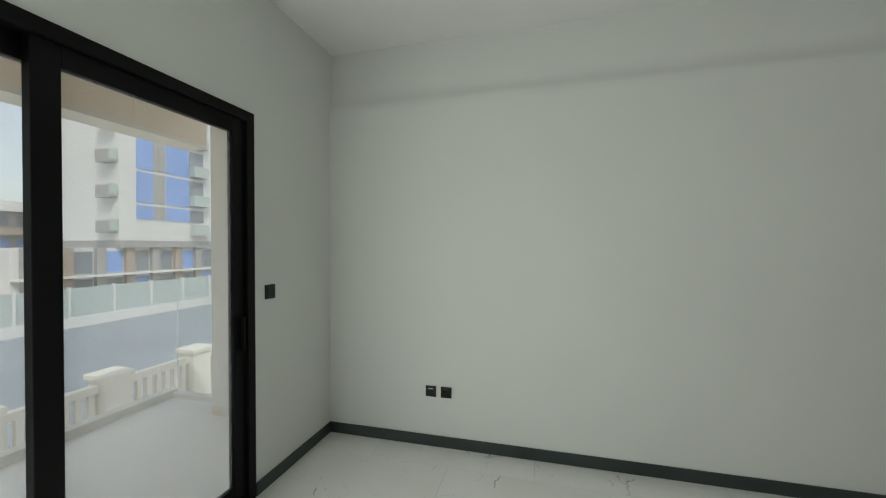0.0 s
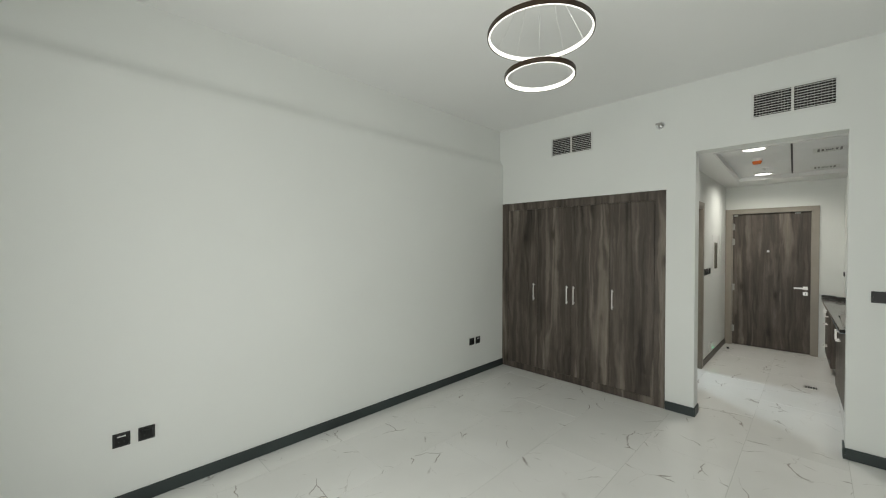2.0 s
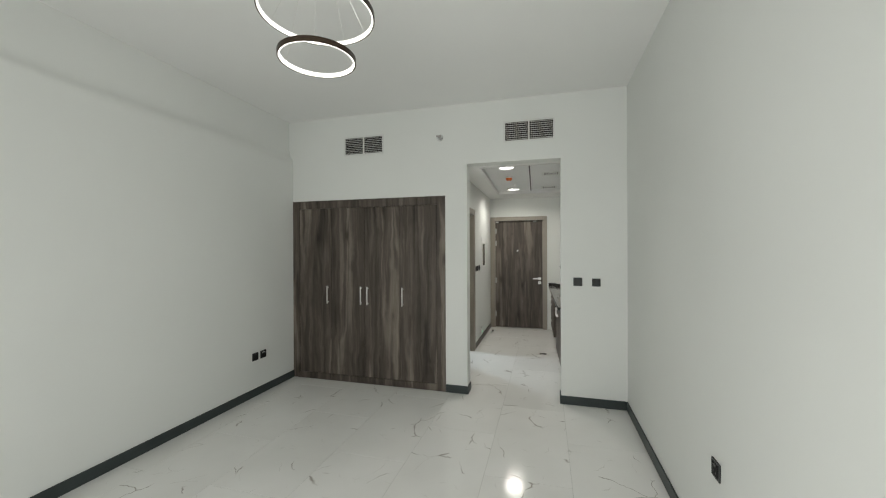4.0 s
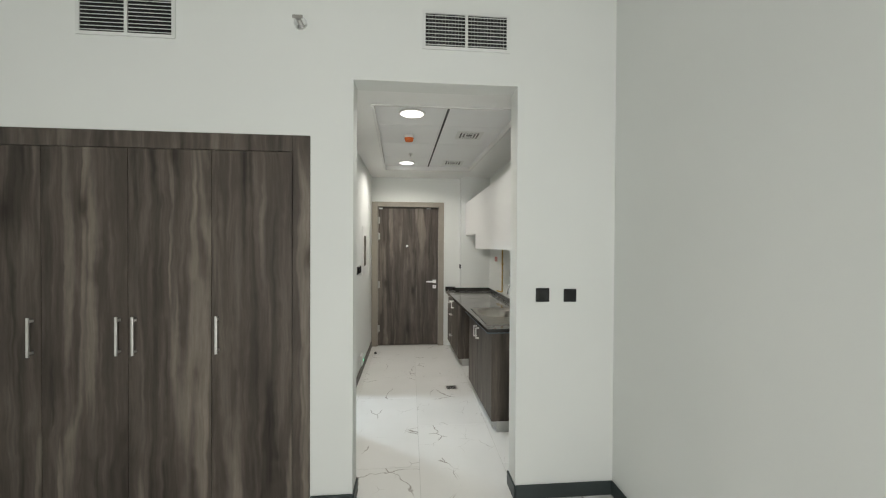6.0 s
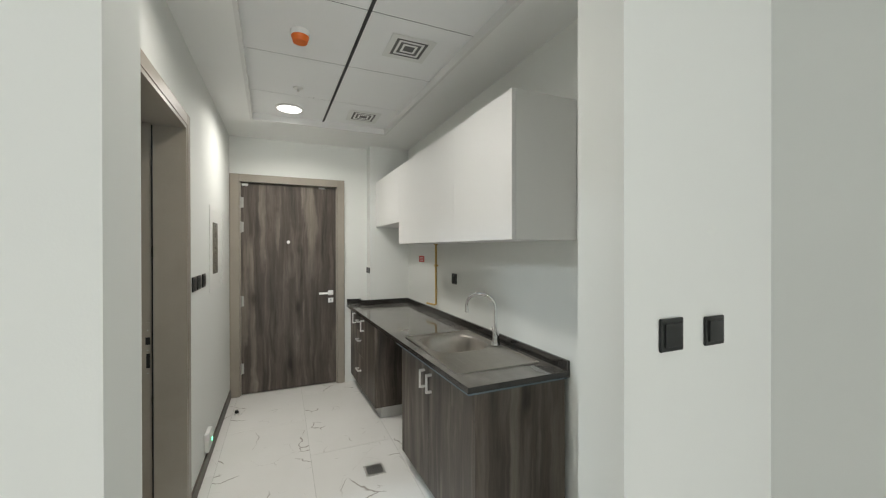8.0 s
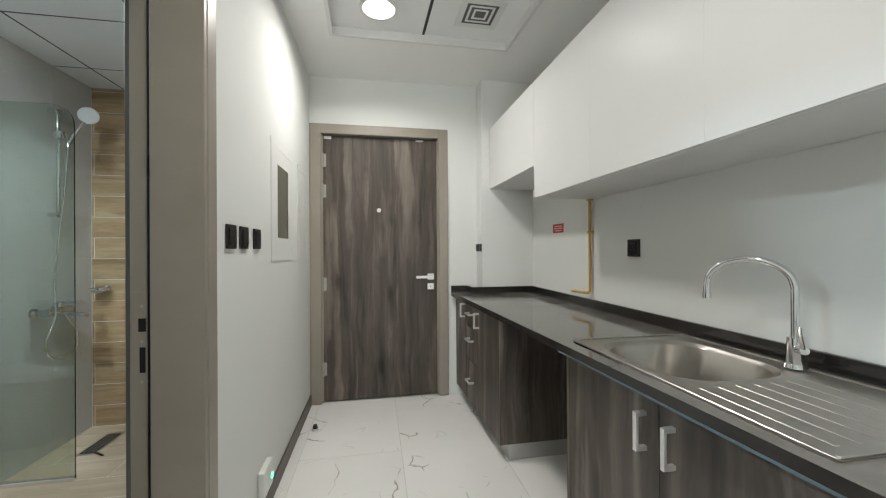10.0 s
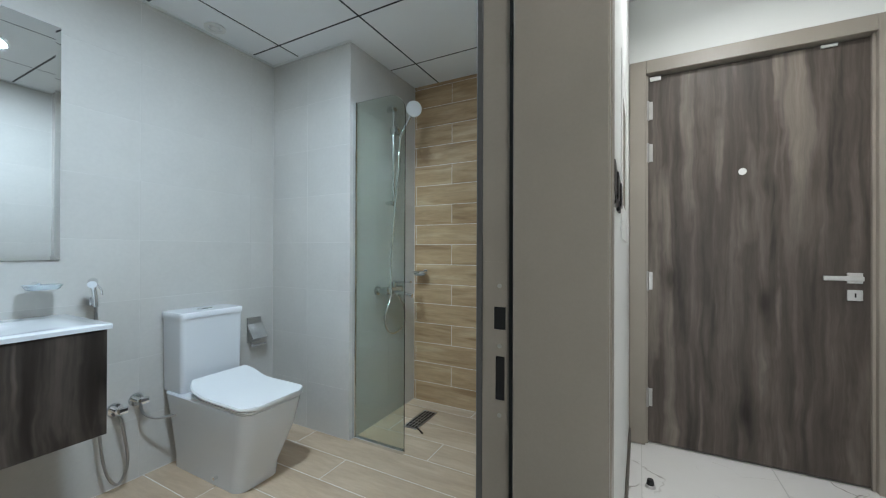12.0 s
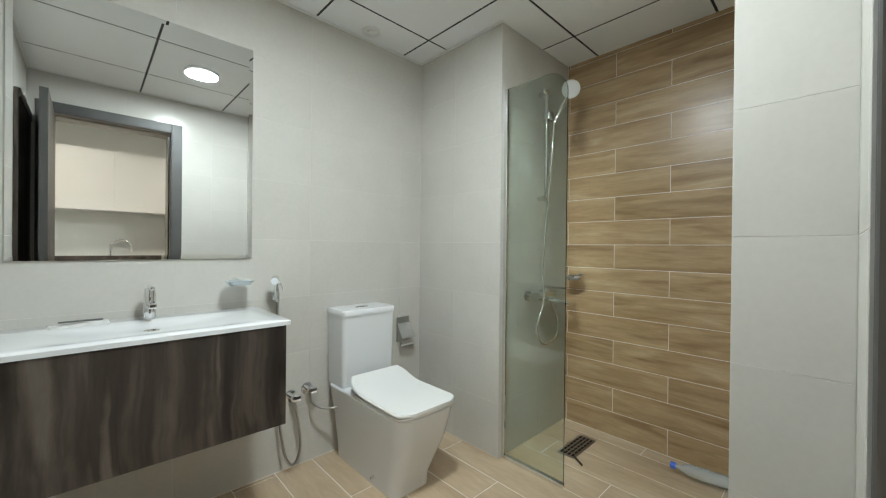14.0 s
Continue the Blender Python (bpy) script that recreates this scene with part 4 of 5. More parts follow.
def base_unit(x0, x1, fronts, label):
    u = thing("base_cabinet", ((x0 + x1) / 2, -0.7, 0), label, "cabinet", "kitchen base cabinets")
    bm = bmesh.new()
    yb, yf, t = YK + 0.03, YF - 0.055, 0.018
    for xa in (x0, x1 - t):
        part("side_panel", block(xa, yb, 0.09, xa + t, yf + 0.018, ZT - 0.0345, 0.001, 1), laminate, u)
    box(bm, x0 + t, yb, 0.09, x1 - t, yf - 0.002, 0.108), box(bm, x0 + t, yb, 0.108, x1 - t, yb + 0.008, ZT - 0.15)
    part("body", bm, laminate, u)
    part("plinth", block(x0 + 0.004, yb, 0.0006, x1 - 0.004, yf - 0.03, 0.089), plinth_grey, u, "pale grey plinth")
    for xa, xb, za, zb, hx, hz, upright in fronts:
        d = part("door" if upright else "drawer", block(xa + 0.0015, yf, za + 0.0015, xb - 0.0015, yf + 0.018, zb - 0.0015, 0.0012, 1), laminate, u)
        part("handle", bar_handle(bmesh.new(), hx, yf + 0.018, hz, 0.105, upright), satin, d, "brushed steel handle")
    flare(u)


zt = ZT - 0.036
base_unit(3.769, 4.745, [(3.788, 4.297, 0.092, zt, 4.249, 0.70, True), (4.297, 4.726, 0.092, zt, 4.344, 0.70, True)], "dark wood-grain cabinet under the steel sink")
drawers = [(5.87, 6.14, za, zb, 6.005, hz, False) for za, zb, hz in ((0.092, 0.40, 0.262), (0.40, 0.63, 0.552), (0.63, zt, 0.735))]
base_unit(5.45, 6.4525, [(5.469, 5.87, 0.092, zt, 5.835, 0.718, True)] + drawers + [(6.14, 6.434, 0.092, zt, 6.18, 0.735, True)], "dark wood-grain cabinet with three drawers and two doors")

c = thing("countertop", (5.1, -0.74, ZT), "polished black granite worktop with a low upstand", "countertop")
x0, x1, y0 = 3.765, XE - 0.0008, YK + 0.0008
z0 = ZT - 0.032
# one slab with the sink's cut-out and a notch round the column
bm = bmesh.new()
outline = [(x0, y0), (6.3045, y0), (6.3045, -0.5842), (x1, -0.5842), (x1, YF), (x0, YF)]
hole = [(SX0 + 0.02, SY0 + 0.02), (SX1 - 0.02, SY0 + 0.02), (SX1 - 0.02, SY1 - 0.02), (SX0 + 0.02, SY1 - 0.02)]
ends = [[[bm.verts.new((x, y, z)) for x, y in line] for line in (outline, hole)] for z in (z0, ZT)]
for (o, h) in ends:
    for k, ring in ((0, (o[0], o[1], h[1], h[0])), (1, (o[1], o[2], h[2], h[1])), (2, (o[2], o[3], o[4], h[2])), (3, (o[4], o[5], h[3], h[2])), (4, (o[5], o[0], h[0], h[3]))):
        bm.faces.new(ring)
for n in (0, 1):
    a, b = ends[0][n], ends[1][n]
    for k in range(len(a)):
        q = (k + 1) % len(a)
        bm.faces.new((a[k], a[q], b[q], b[k]))
part("slab", bm, dusty_sheen_granite, c)
bm = bmesh.new()
box(bm, x0 + 0.004, YF - 0.0005, z0 - 0.002, 4.73, YF + 0.0012, z0 + 0.004), box(bm, x0 - 0.0012, y0 + 0.02, z0 - 0.003, x0 + 0.0005, YF + 0.0012, z0 + 0.004)
part("film", bm, film_blue, c, "strip of pale blue protective film")
bm = bmesh.new()
box(bm, x0, y0, ZT + 0.0003, 6.304, y0 + 0.018, ZT + 0.05, 0.002, 1), box(bm, 6.286, y0 + 0.018, ZT + 0.0003, 6.304, -0.566, ZT + 0.05, 0.002, 1)
box(bm, 6.304, -0.5842, ZT + 0.0003, x1, -0.566, ZT + 0.05, 0.002, 1), box(bm, x1 - 0.018, -0.566, ZT + 0.0003, x1, YF - 0.002, ZT + 0.05, 0.002, 1)
part("upstand", bm, black_granite, c)
flare(c)


def sink():
    s = thing("sink", (4.34, -0.735, ZT), "stainless steel inset sink with a ribbed drainer", "sink")
    cx, cy, z = 4.475, -0.712, ZT + 0.004
    hx, hy = 0.20, 0.176
    bm = bmesh.new()
    rings = [rounded(cx, cy, hx + 0.012, hy + 0.012, 0.125, z), rounded(cx, cy, hx, hy, 0.12, z - 0.012), rounded(cx, cy, hx - 0.012, hy - 0.012, 0.11, z - 0.13), rounded(cx, cy, hx - 0.04, hy - 0.04, 0.09, z - 0.145)]
    loft(bm, rings, False)
    rows = [v for v in bm.verts][-28:]
    bm.faces.new(rows)
    part("bowl", bm, sink_steel, s, shade=True)
    bm = bmesh.new()
    xl = cx - hx - 0.012
    zl = ZT + 0.0008
    mx, my, wx, wy = (SX0 + SX1) / 2, (SY0 + SY1) / 2, (SX1 - SX0) / 2, (SY1 - SY0) / 2
    loft(bm, [rounded(mx, my, wx, wy, 0.012, zl), rounded(mx, my, wx, wy, 0.012, z), rounded(cx, cy, hx + 0.0125, hy + 0.0125, 0.125, z)], False)
    part("rim", bm, sink_steel, s)
    edge = bmesh.new()
    for a in ((SX0, SY0, SX1, SY0 + 0.01), (SX0, SY1 - 0.01, SX1, SY1), (SX0, SY0 + 0.01, SX0 + 0.01, SY1 - 0.01), (SX1 - 0.01, SY0 + 0.01, SX1, SY1 - 0.01)):
        box(edge, a[0], a[1], z + 0.0002, a[2], a[3], z + 0.004, 0.0015, 1)
    part("edge", edge, sink_steel, s)
    for k in range(7):
        y = SY1 - 0.055 - 0.052 * k
        part("rib", box(bmesh.new(), SX0 + 0.035, y - 0.005, z + 0.0002, xl - 0.03, y + 0.005, z + 0.0011, 0.0004, 1), sink_steel, s)
    part("waste", cyl(bmesh.new(), (cx, cy, z - 0.1445), (cx, cy, z - 0.14), 0.04, seg=28), chrome, s, shade=True)


sink()


def kitchen_tap():
    x, y, z = 4.31, -0.925, ZT + 0.008
    t = thing("kitchen_tap", (x, y, z), "chrome swan-neck kitchen tap behind the sink", "tap")
    bm = cyl(bmesh.new(), (x, y, z + 0.0003), (x, y, z + 0.012), 0.028, 0.026, 28)
    cyl(bm, (x, y, z + 0.012), (x, y, z + 0.085), 0.021, 0.019, 28)
    part("body", bm, chrome, t, shade=True)
    pts = [(x, y, z + 0.08), (x, y, z + 0.22)]
    way = Vector((0.86, 0.5, 0)).normalized()
    for k in range(9):
        a = math.pi * k / 8
        pts.append((x + way.x * 0.105 * (1 - math.cos(a)), y + way.y * 0.105 * (1 - math.cos(a)), z + 0.225 + 0.08 * math.sin(a)))
    end = pts[-1]
    pts.append((end[0], end[1], end[2] - 0.03))
    part("spout", tube(bmesh.new(), pts, 0.0105, 12, 5), chrome, t, shade=True)
    part("nozzle", cyl(bmesh.new(), (end[0], end[1], end[2] - 0.03), (end[0], end[1], end[2] - 0.048), 0.013, seg=18), chrome, t, shade=True)
    bm = cyl(bmesh.new(), (x - 0.015, y + 0.012, z + 0.055), (x - 0.045, y + 0.03, z + 0.06), 0.011)
    tube(bm, [(x - 0.04, y + 0.028, z + 0.062), (x - 0.05, y + 0.05, z + 0.1), (x - 0.055, y + 0.06, z + 0.125)], 0.005)
    part("lever", bm, chrome, t, shade=True)


kitchen_tap()


def wall_unit(x0, x1, z0, doors, label):
    u = thing("wall_cabinet", ((x0 + x1) / 2, -0.83, z0), label, "cabinet", "kitchen wall cabinets")
    yb, yf = YK + 0.0008, -0.668
    part("body", block(x0, yb, z0, x1, yf, 2.15, 0.001, 1), white_gloss, u)
    n = len(doors)
    for a, b in zip(doors, doors[1:]):
        part("door", block(a + 0.0002, yf + 0.0006, z0 + 0.001, b - 0.0002, yf + 0.018, 2.149, 0.0003, 1), white_gloss, u, "glossy white handleless door")


wall_unit(3.72, 5.4545, 1.482, (3.721, 4.33, 4.89, 5.4545), "glossy white wall cabinet above the counter")
wall_unit(5.456, 6.304, 1.668, (5.456, 5.88, 6.304), "shorter glossy white wall cabinet beside the column")

g = thing("gas_pipe", (5.455, YK, 0.9), "yellow painted gas pipe coming down the wall", "pipe")
bm = tube(bmesh.new(), [(5.455, YK + 0.018, 1.4955), (5.455, YK + 0.018, 1.2), (5.455, YK + 0.018, 0.96), (5.458, YK + 0.02, 0.938), (5.48, YK + 0.03, 0.932), (5.60, YK + 0.05, 0.93)], 0.009, 10, 6)
part("pipe", bm, brass, g, shade=True)
part("collar", cyl(bmesh.new(), (5.455, YK + 0.018, 1.4955), (5.455, YK + 0.018, 1.475), 0.02, seg=16), brass, g, shade=True)
part("clip", block(5.442, YK + 0.0005, 1.28, 5.468, YK + 0.03, 1.295, 0.002), brass, g)
s = thing("warning_sticker", (5.876, YK, 1.30), "small red warning sticker with pale lines of text", "sticker")
part("sheet", block(5.80, YK + 0.0004, 1.304, 5.952, YK + 0.0014, 1.366), red_ink, s)
for k, (w, z) in enumerate(((0.05, 1.350), (0.06, 1.335), (0.045, 1.319))):
    part("text_line", block(5.876 - w, YK + 0.0016, z - 0.003, 5.876 + w, YK + 0.002, z + 0.003), paper, s)

# floor drain in the hall
d = thing("floor_drain", (4.745, -0.272, 0), "square steel floor drain with a pale smear", "drain")
bm = bmesh.new()
h = 0.062
for a in ((-h, -h, h, -h + 0.014), (-h, h - 0.014, h, h), (-h, -h + 0.014, -h + 0.014, h - 0.014), (h - 0.014, -h + 0.014, h, h - 0.014)):
    box(bm, 4.745 + a[0], -0.272 + a[1], 0.0006, 4.745 + a[2], -0.272 + a[3], 0.005, 0.001, 1)
part("frame", bm, satin, d)
part("pit", block(4.745 - h + 0.013, -0.272 - h + 0.013, 0.0004, 4.745 + h - 0.013, -0.272 + h - 0.013, 0.0015), black_dull, d)
for k in range(7):
    y = -0.272 - 0.039 + 0.013 * k
    part("bar", block(4.745 - h + 0.014, y - 0.002, 0.0017, 4.745 + h - 0.014, y + 0.002, 0.0042), satin, d)


# ---- bathroom ----
def mirror():
    m = thing("mirror", (4.31, YN, 1.045), "large frameless wall mirror with slim polished edges", "mirror")
    x0, x1, z0, z1, y = 3.915, 4.711, 1.045, 2.067, YN - 0.0008
    b, t = 0.018, 0.0078
    part("backing", block(x0 + 0.004, y - 0.006, z0 + 0.004, x1 - 0.004, y, z1 - 0.004), white_alu, m)
    bm = bmesh.new()
    o = [(x0, y - 0.0065, z0), (x1, y - 0.0065, z0), (x1, y - 0.0065, z1), (x0, y - 0.0065, z1)]
    i = [(x0 + b, y - t, z0 + b), (x1 - b, y - t, z0 + b), (x1 - b, y - t, z1 - b), (x0 + b, y - t, z1 - b)]
    loft(bm, [o, i])
    part("glass", bm, mirror_silver, m)


mirror()


def vanity():
    v = thing("vanity_unit", (4.29, 2.73, 0.40), "wall-hung dark wood-grain vanity cabinet", "cabinet")
    part("body", block(3.83, 2.52, 0.385, 4.714, YN - 0.001, 0.787, 0.001, 1), shaded_laminate, v)
    part("drawer_front", block(3.83, 2.5, 0.385, 4.714, 2.5185, 0.787, 0.0015, 1), shaded_laminate, v)
    w = thing("washbasin", (4.29, 2.72, 0.776), "white ceramic slab washbasin on the vanity", "washbasin")
    cx, cy, hx, hy, z = 4.30, 2.70, 0.30, 0.15, 0.806
    bm = bmesh.new()
    outer = [rounded(4.278, 2.7245, 0.455, 0.2295, 0.012, k) for k in (0.7875, 0.803)]
    outer += [rounded(4.278, 2.7245, 0.451, 0.2255, 0.010, z), rounded(cx, cy, hx, hy, 0.05, z), rounded(cx, cy, hx - 0.04, hy - 0.03, 0.05, z - 0.006), rounded(cx, cy, hx - 0.10, hy - 0.06, 0.05, z - 0.013), rounded(cx, cy, 0.03, 0.03, 0.02, z - 0.016)]
    loft(bm, outer)
    part("basin", bm, ceramic, w, shade=True)
    part("overflow", cyl(bmesh.new(), (4.305, 2.8465, 0.798), (4.305, 2.838, 0.8), 0.009, seg=18), chrome, w, shade=True)
    part("waste", cyl(bmesh.new(), (cx, cy, 0.7895), (cx, cy, 0.7925), 0.025, seg=20), chrome, w, shade=True)
    t = thing("basin_tap", (4.31, 2.885, z), "short chrome mixer tap on the basin", "tap")
    bm = cyl(bmesh.new(), (4.31, 2.885, z + 0.0003), (4.31, 2.885, z + 0.09), 0.023, 0.020, 24)
    part("body", bm, chrome, t, shade=True)
    part("spout", box(bmesh.new(), 4.296, 2.785, z + 0.052, 4.324, 2.88, z + 0.074, 0.006), chrome, t)
    bm = cyl(bmesh.new(), (4.31, 2.885, z + 0.0905), (4.31, 2.885, z + 0.125), 0.022, 0.018, 24)
    box(bm, 4.302, 2.80, z + 0.122, 4.318, 2.892, z + 0.137, 0.004)
    part("lever", bm, chrome, t, shade=True)
    k = thing("paper_packet", (4.1, 2.86, z), "flattened grey paper packet on the basin", "packet")
    bm = loft(bmesh.new(), [[(4.03 + dx, 2.84 + dy, z + 0.0005 + dz) for dx, dy, dz in r] for r in (((0, 0, 0), (0.16, 0.03, 0), (0.15, 0.075, 0), (-0.01, 0.05, 0)), ((0.004, 0.004, 0.006), (0.155, 0.034, 0.016), (0.146, 0.07, 0.012), (-0.004, 0.047, 0.008)))])
    part("sheet", bm, paper, k)
    part("fold", block(4.05, 2.87, z + 0.0165, 4.17, 2.885, z + 0.021, 0.001), leaf_edge, k)


vanity()
s = thing("soap_dish", (4.64, YN, 0.92), "glass soap dish on a chrome wall bracket", "soap dish")
bm = cyl(bmesh.new(), (4.64, YN - 0.0005, 0.935), (4.64, YN - 0.03, 0.935), 0.02, 0.014)
part("bracket", bm, chrome, s, shade=True)
part("dish", loft(bmesh.new(), [rounded(4.64, YN - 0.075, 0.045, 0.035, 0.02, 0.925), rounded(4.64, YN - 0.075, 0.058, 0.045, 0.025, 0.945), rounded(4.64, YN - 0.075, 0.053, 0.04, 0.022, 0.945), rounded(4.64, YN - 0.075, 0.04, 0.03, 0.018, 0.931)]), bottle_glass, s, "clear glass dish", True)

b = thing("bidet_spray", (4.83, YN, 0.86), "chrome hand spray hanging in a wall holder", "bidet spray")
part("holder", block(4.80, YN - 0.045, 0.835, 4.835, YN - 0.0005, 0.875, 0.004), chrome, b)
bm = tube(bmesh.new(), [(4.817, YN - 0.06, 0.83), (4.815, YN - 0.058, 0.88), (4.808, YN - 0.06, 0.925), (4.80, YN - 0.085, 0.945)], 0.011, 12)
cyl(bm, (4.803, YN - 0.07, 0.945), (4.79, YN - 0.10, 0.935), 0.019, 0.017)
part("handset", bm, chrome, b, shade=True)
part("lever", tube(bmesh.new(), [(4.81, YN - 0.072, 0.94), (4.825, YN - 0.09, 0.91), (4.828, YN - 0.088, 0.885)], 0.004), chrome, b, shade=True)
part("hose", tube(bmesh.new(), [(4.817, YN - 0.06, 0.828), (4.82, YN - 0.05, 0.5), (4.85, YN - 0.05, 0.10), (4.90, YN - 0.055, -0.03), (4.945, YN - 0.05, 0.05), (4.925, YN - 0.045, 0.24), (4.912, YN - 0.04, 0.29)], 0.0065, 10, 10), holder_steel, b, "ribbed steel hose", True)


def angle_valve(x, z):
    v = thing("angle_valve", (x, YN, z), "small chrome angle valve on the tiles", "valve", "angle valves")
    bm = cyl(bmesh.new(), (x, YN - 0.0005, z), (x, YN - 0.008, z), 0.034, 0.030, 24)
    cyl(bm, (x, YN - 0.008, z), (x, YN - 0.05, z), 0.014)
    part("body", bm, chrome, v, shade=True)
    part("knob", cyl(bmesh.new(), (x + 0.004, YN - 0.05, z), (x + 0.03, YN - 0.065, z + 0.005), 0.019, 0.016, 8), chrome, v, shade=True)


angle_valve(4.912, 0.31)
angle_valve(5.0, 0.33)


def toilet():
    cx = 5.277
    t = thing("toilet", (cx, 2.55, ZF), "white close-coupled toilet with a closed square lid", "toilet")
    bm = bmesh.new()
    loft(bm, [rounded(cx - 0.005, 2.645, 0.118, 0.285, 0.055, ZF + 0.001), rounded(cx - 0.005, 2.64, 0.122, 0.29, 0.06, 0.0), rounded(cx, 2.60, 0.155, 0.335, 0.075, 0.2), rounded(cx, 2.592, 0.172, 0.352, 0.08, 0.315), rounded(cx, 2.592, 0.174, 0.355, 0.08, 0.340), rounded(cx, 2.592, 0.168, 0.349, 0.078, 0.346)])
    part("pan", bm, ceramic, t, shade=True)
    bm = loft(bmesh.new(), [rounded(cx, 2.861, 0.160, 0.088, 0.018, 0.3465), rounded(cx, 2.859, 0.163, 0.091, 0.02, 0.42), rounded(cx, 2.857, 0.166, 0.094, 0.02, 0.732)])
    part("cistern", bm, ceramic, t, shade=True)
    bm = loft(bmesh.new(), [rounded(cx, 2.855, 0.170, 0.0975, 0.02, 0.7325), rounded(cx, 2.855, 0.171, 0.0975, 0.02, 0.756), rounded(cx, 2.855, 0.166, 0.0925, 0.018, 0.763)])
    lid = part("cistern_lid", bm, ceramic, t, shade=True)
    part("flush_button", loft(bmesh.new(), [rounded(cx, 2.85, 0.04, 0.018, 0.017, 0.7632), rounded(cx, 2.85, 0.038, 0.016, 0.015, 0.767)]), chrome, lid, "chrome flush button", True)
    bm = loft(bmesh.new(), [rounded(cx, 2.465, 0.170, 0.228, 0.055, 0.3468), rounded(cx, 2.465, 0.175, 0.232, 0.06, 0.353), rounded(cx, 2.465, 0.175, 0.232, 0.06, 0.358)])
    part("seat", bm, white_gloss, t, shade=True)
    # lid: flat in front, curling up towards the cistern
    rings = []
    for k in range(25):
        f = k / 24
        y = 2.227 + 0.475 * f
        w = 0.179 - 0.06 * max(0.0, 1 - f / 0.13) ** 2.2 - 0.03 * max(0.0, (f - 0.86) / 0.14) ** 2
        z = 0.3605 + 0.052 * max(0.0, (f - 0.62) / 0.38) ** 2
        rings.append([(cx - w + 0.006, y, z), (cx + w - 0.006, y, z), (cx + w, y, z + 0.006), (cx + w, y, z + 0.012), (cx + w - 0.006, y, z + 0.018), (cx - w + 0.006, y, z + 0.018), (cx - w, y, z + 0.012), (cx - w, y, z + 0.006)])
    bm = loft(bmesh.new(), rings)
    part("lid", bm, white_gloss, t, "closed white lid", True)
    part("water_hose", tube(bmesh.new(), [(5.0, YN - 0.045, 0.32), (5.005, YN - 0.06, 0.27), (5.05, YN - 0.09, 0.235), (5.127, YN - 0.14, 0.235)], 0.0065, 10), holder_steel, t, "braided steel hose", True)
    part("bolt_cap", cyl(bmesh.new(), (cx - 0.118, 2.52, -0.02), (cx - 0.145, 2.52, -0.02), 0.008, seg=14), chrome, t)


toilet()
h = thing("paper_holder", (5.675, YN, 0.41), "chrome toilet paper holder with a cover flap", "paper holder")
part("back_plate", block(5.60, YN - 0.012, 0.485, 5.70, YN - 0.0005, 0.648, 0.004), holder_steel, h)
bm = loft(bmesh.new(), [[(5.596, YN - 0.0135, 0.60), (5.704, YN - 0.0135, 0.60), (5.704, YN - 0.07, 0.515), (5.596, YN - 0.07, 0.515)], [(5.596, YN - 0.0135, 0.606), (5.704, YN - 0.0135, 0.606), (5.704, YN - 0.075, 0.519), (5.596, YN - 0.075, 0.519)]])
part("flap", bm, holder_steel, h)
part("rod", tube(bmesh.new(), [(5.603, YN - 0.012, 0.50), (5.603, YN - 0.055, 0.482), (5.603, YN - 0.058, 0.474), (5.70, YN - 0.058, 0.474)], 0.006, 10, 6), chrome, h, shade=True)


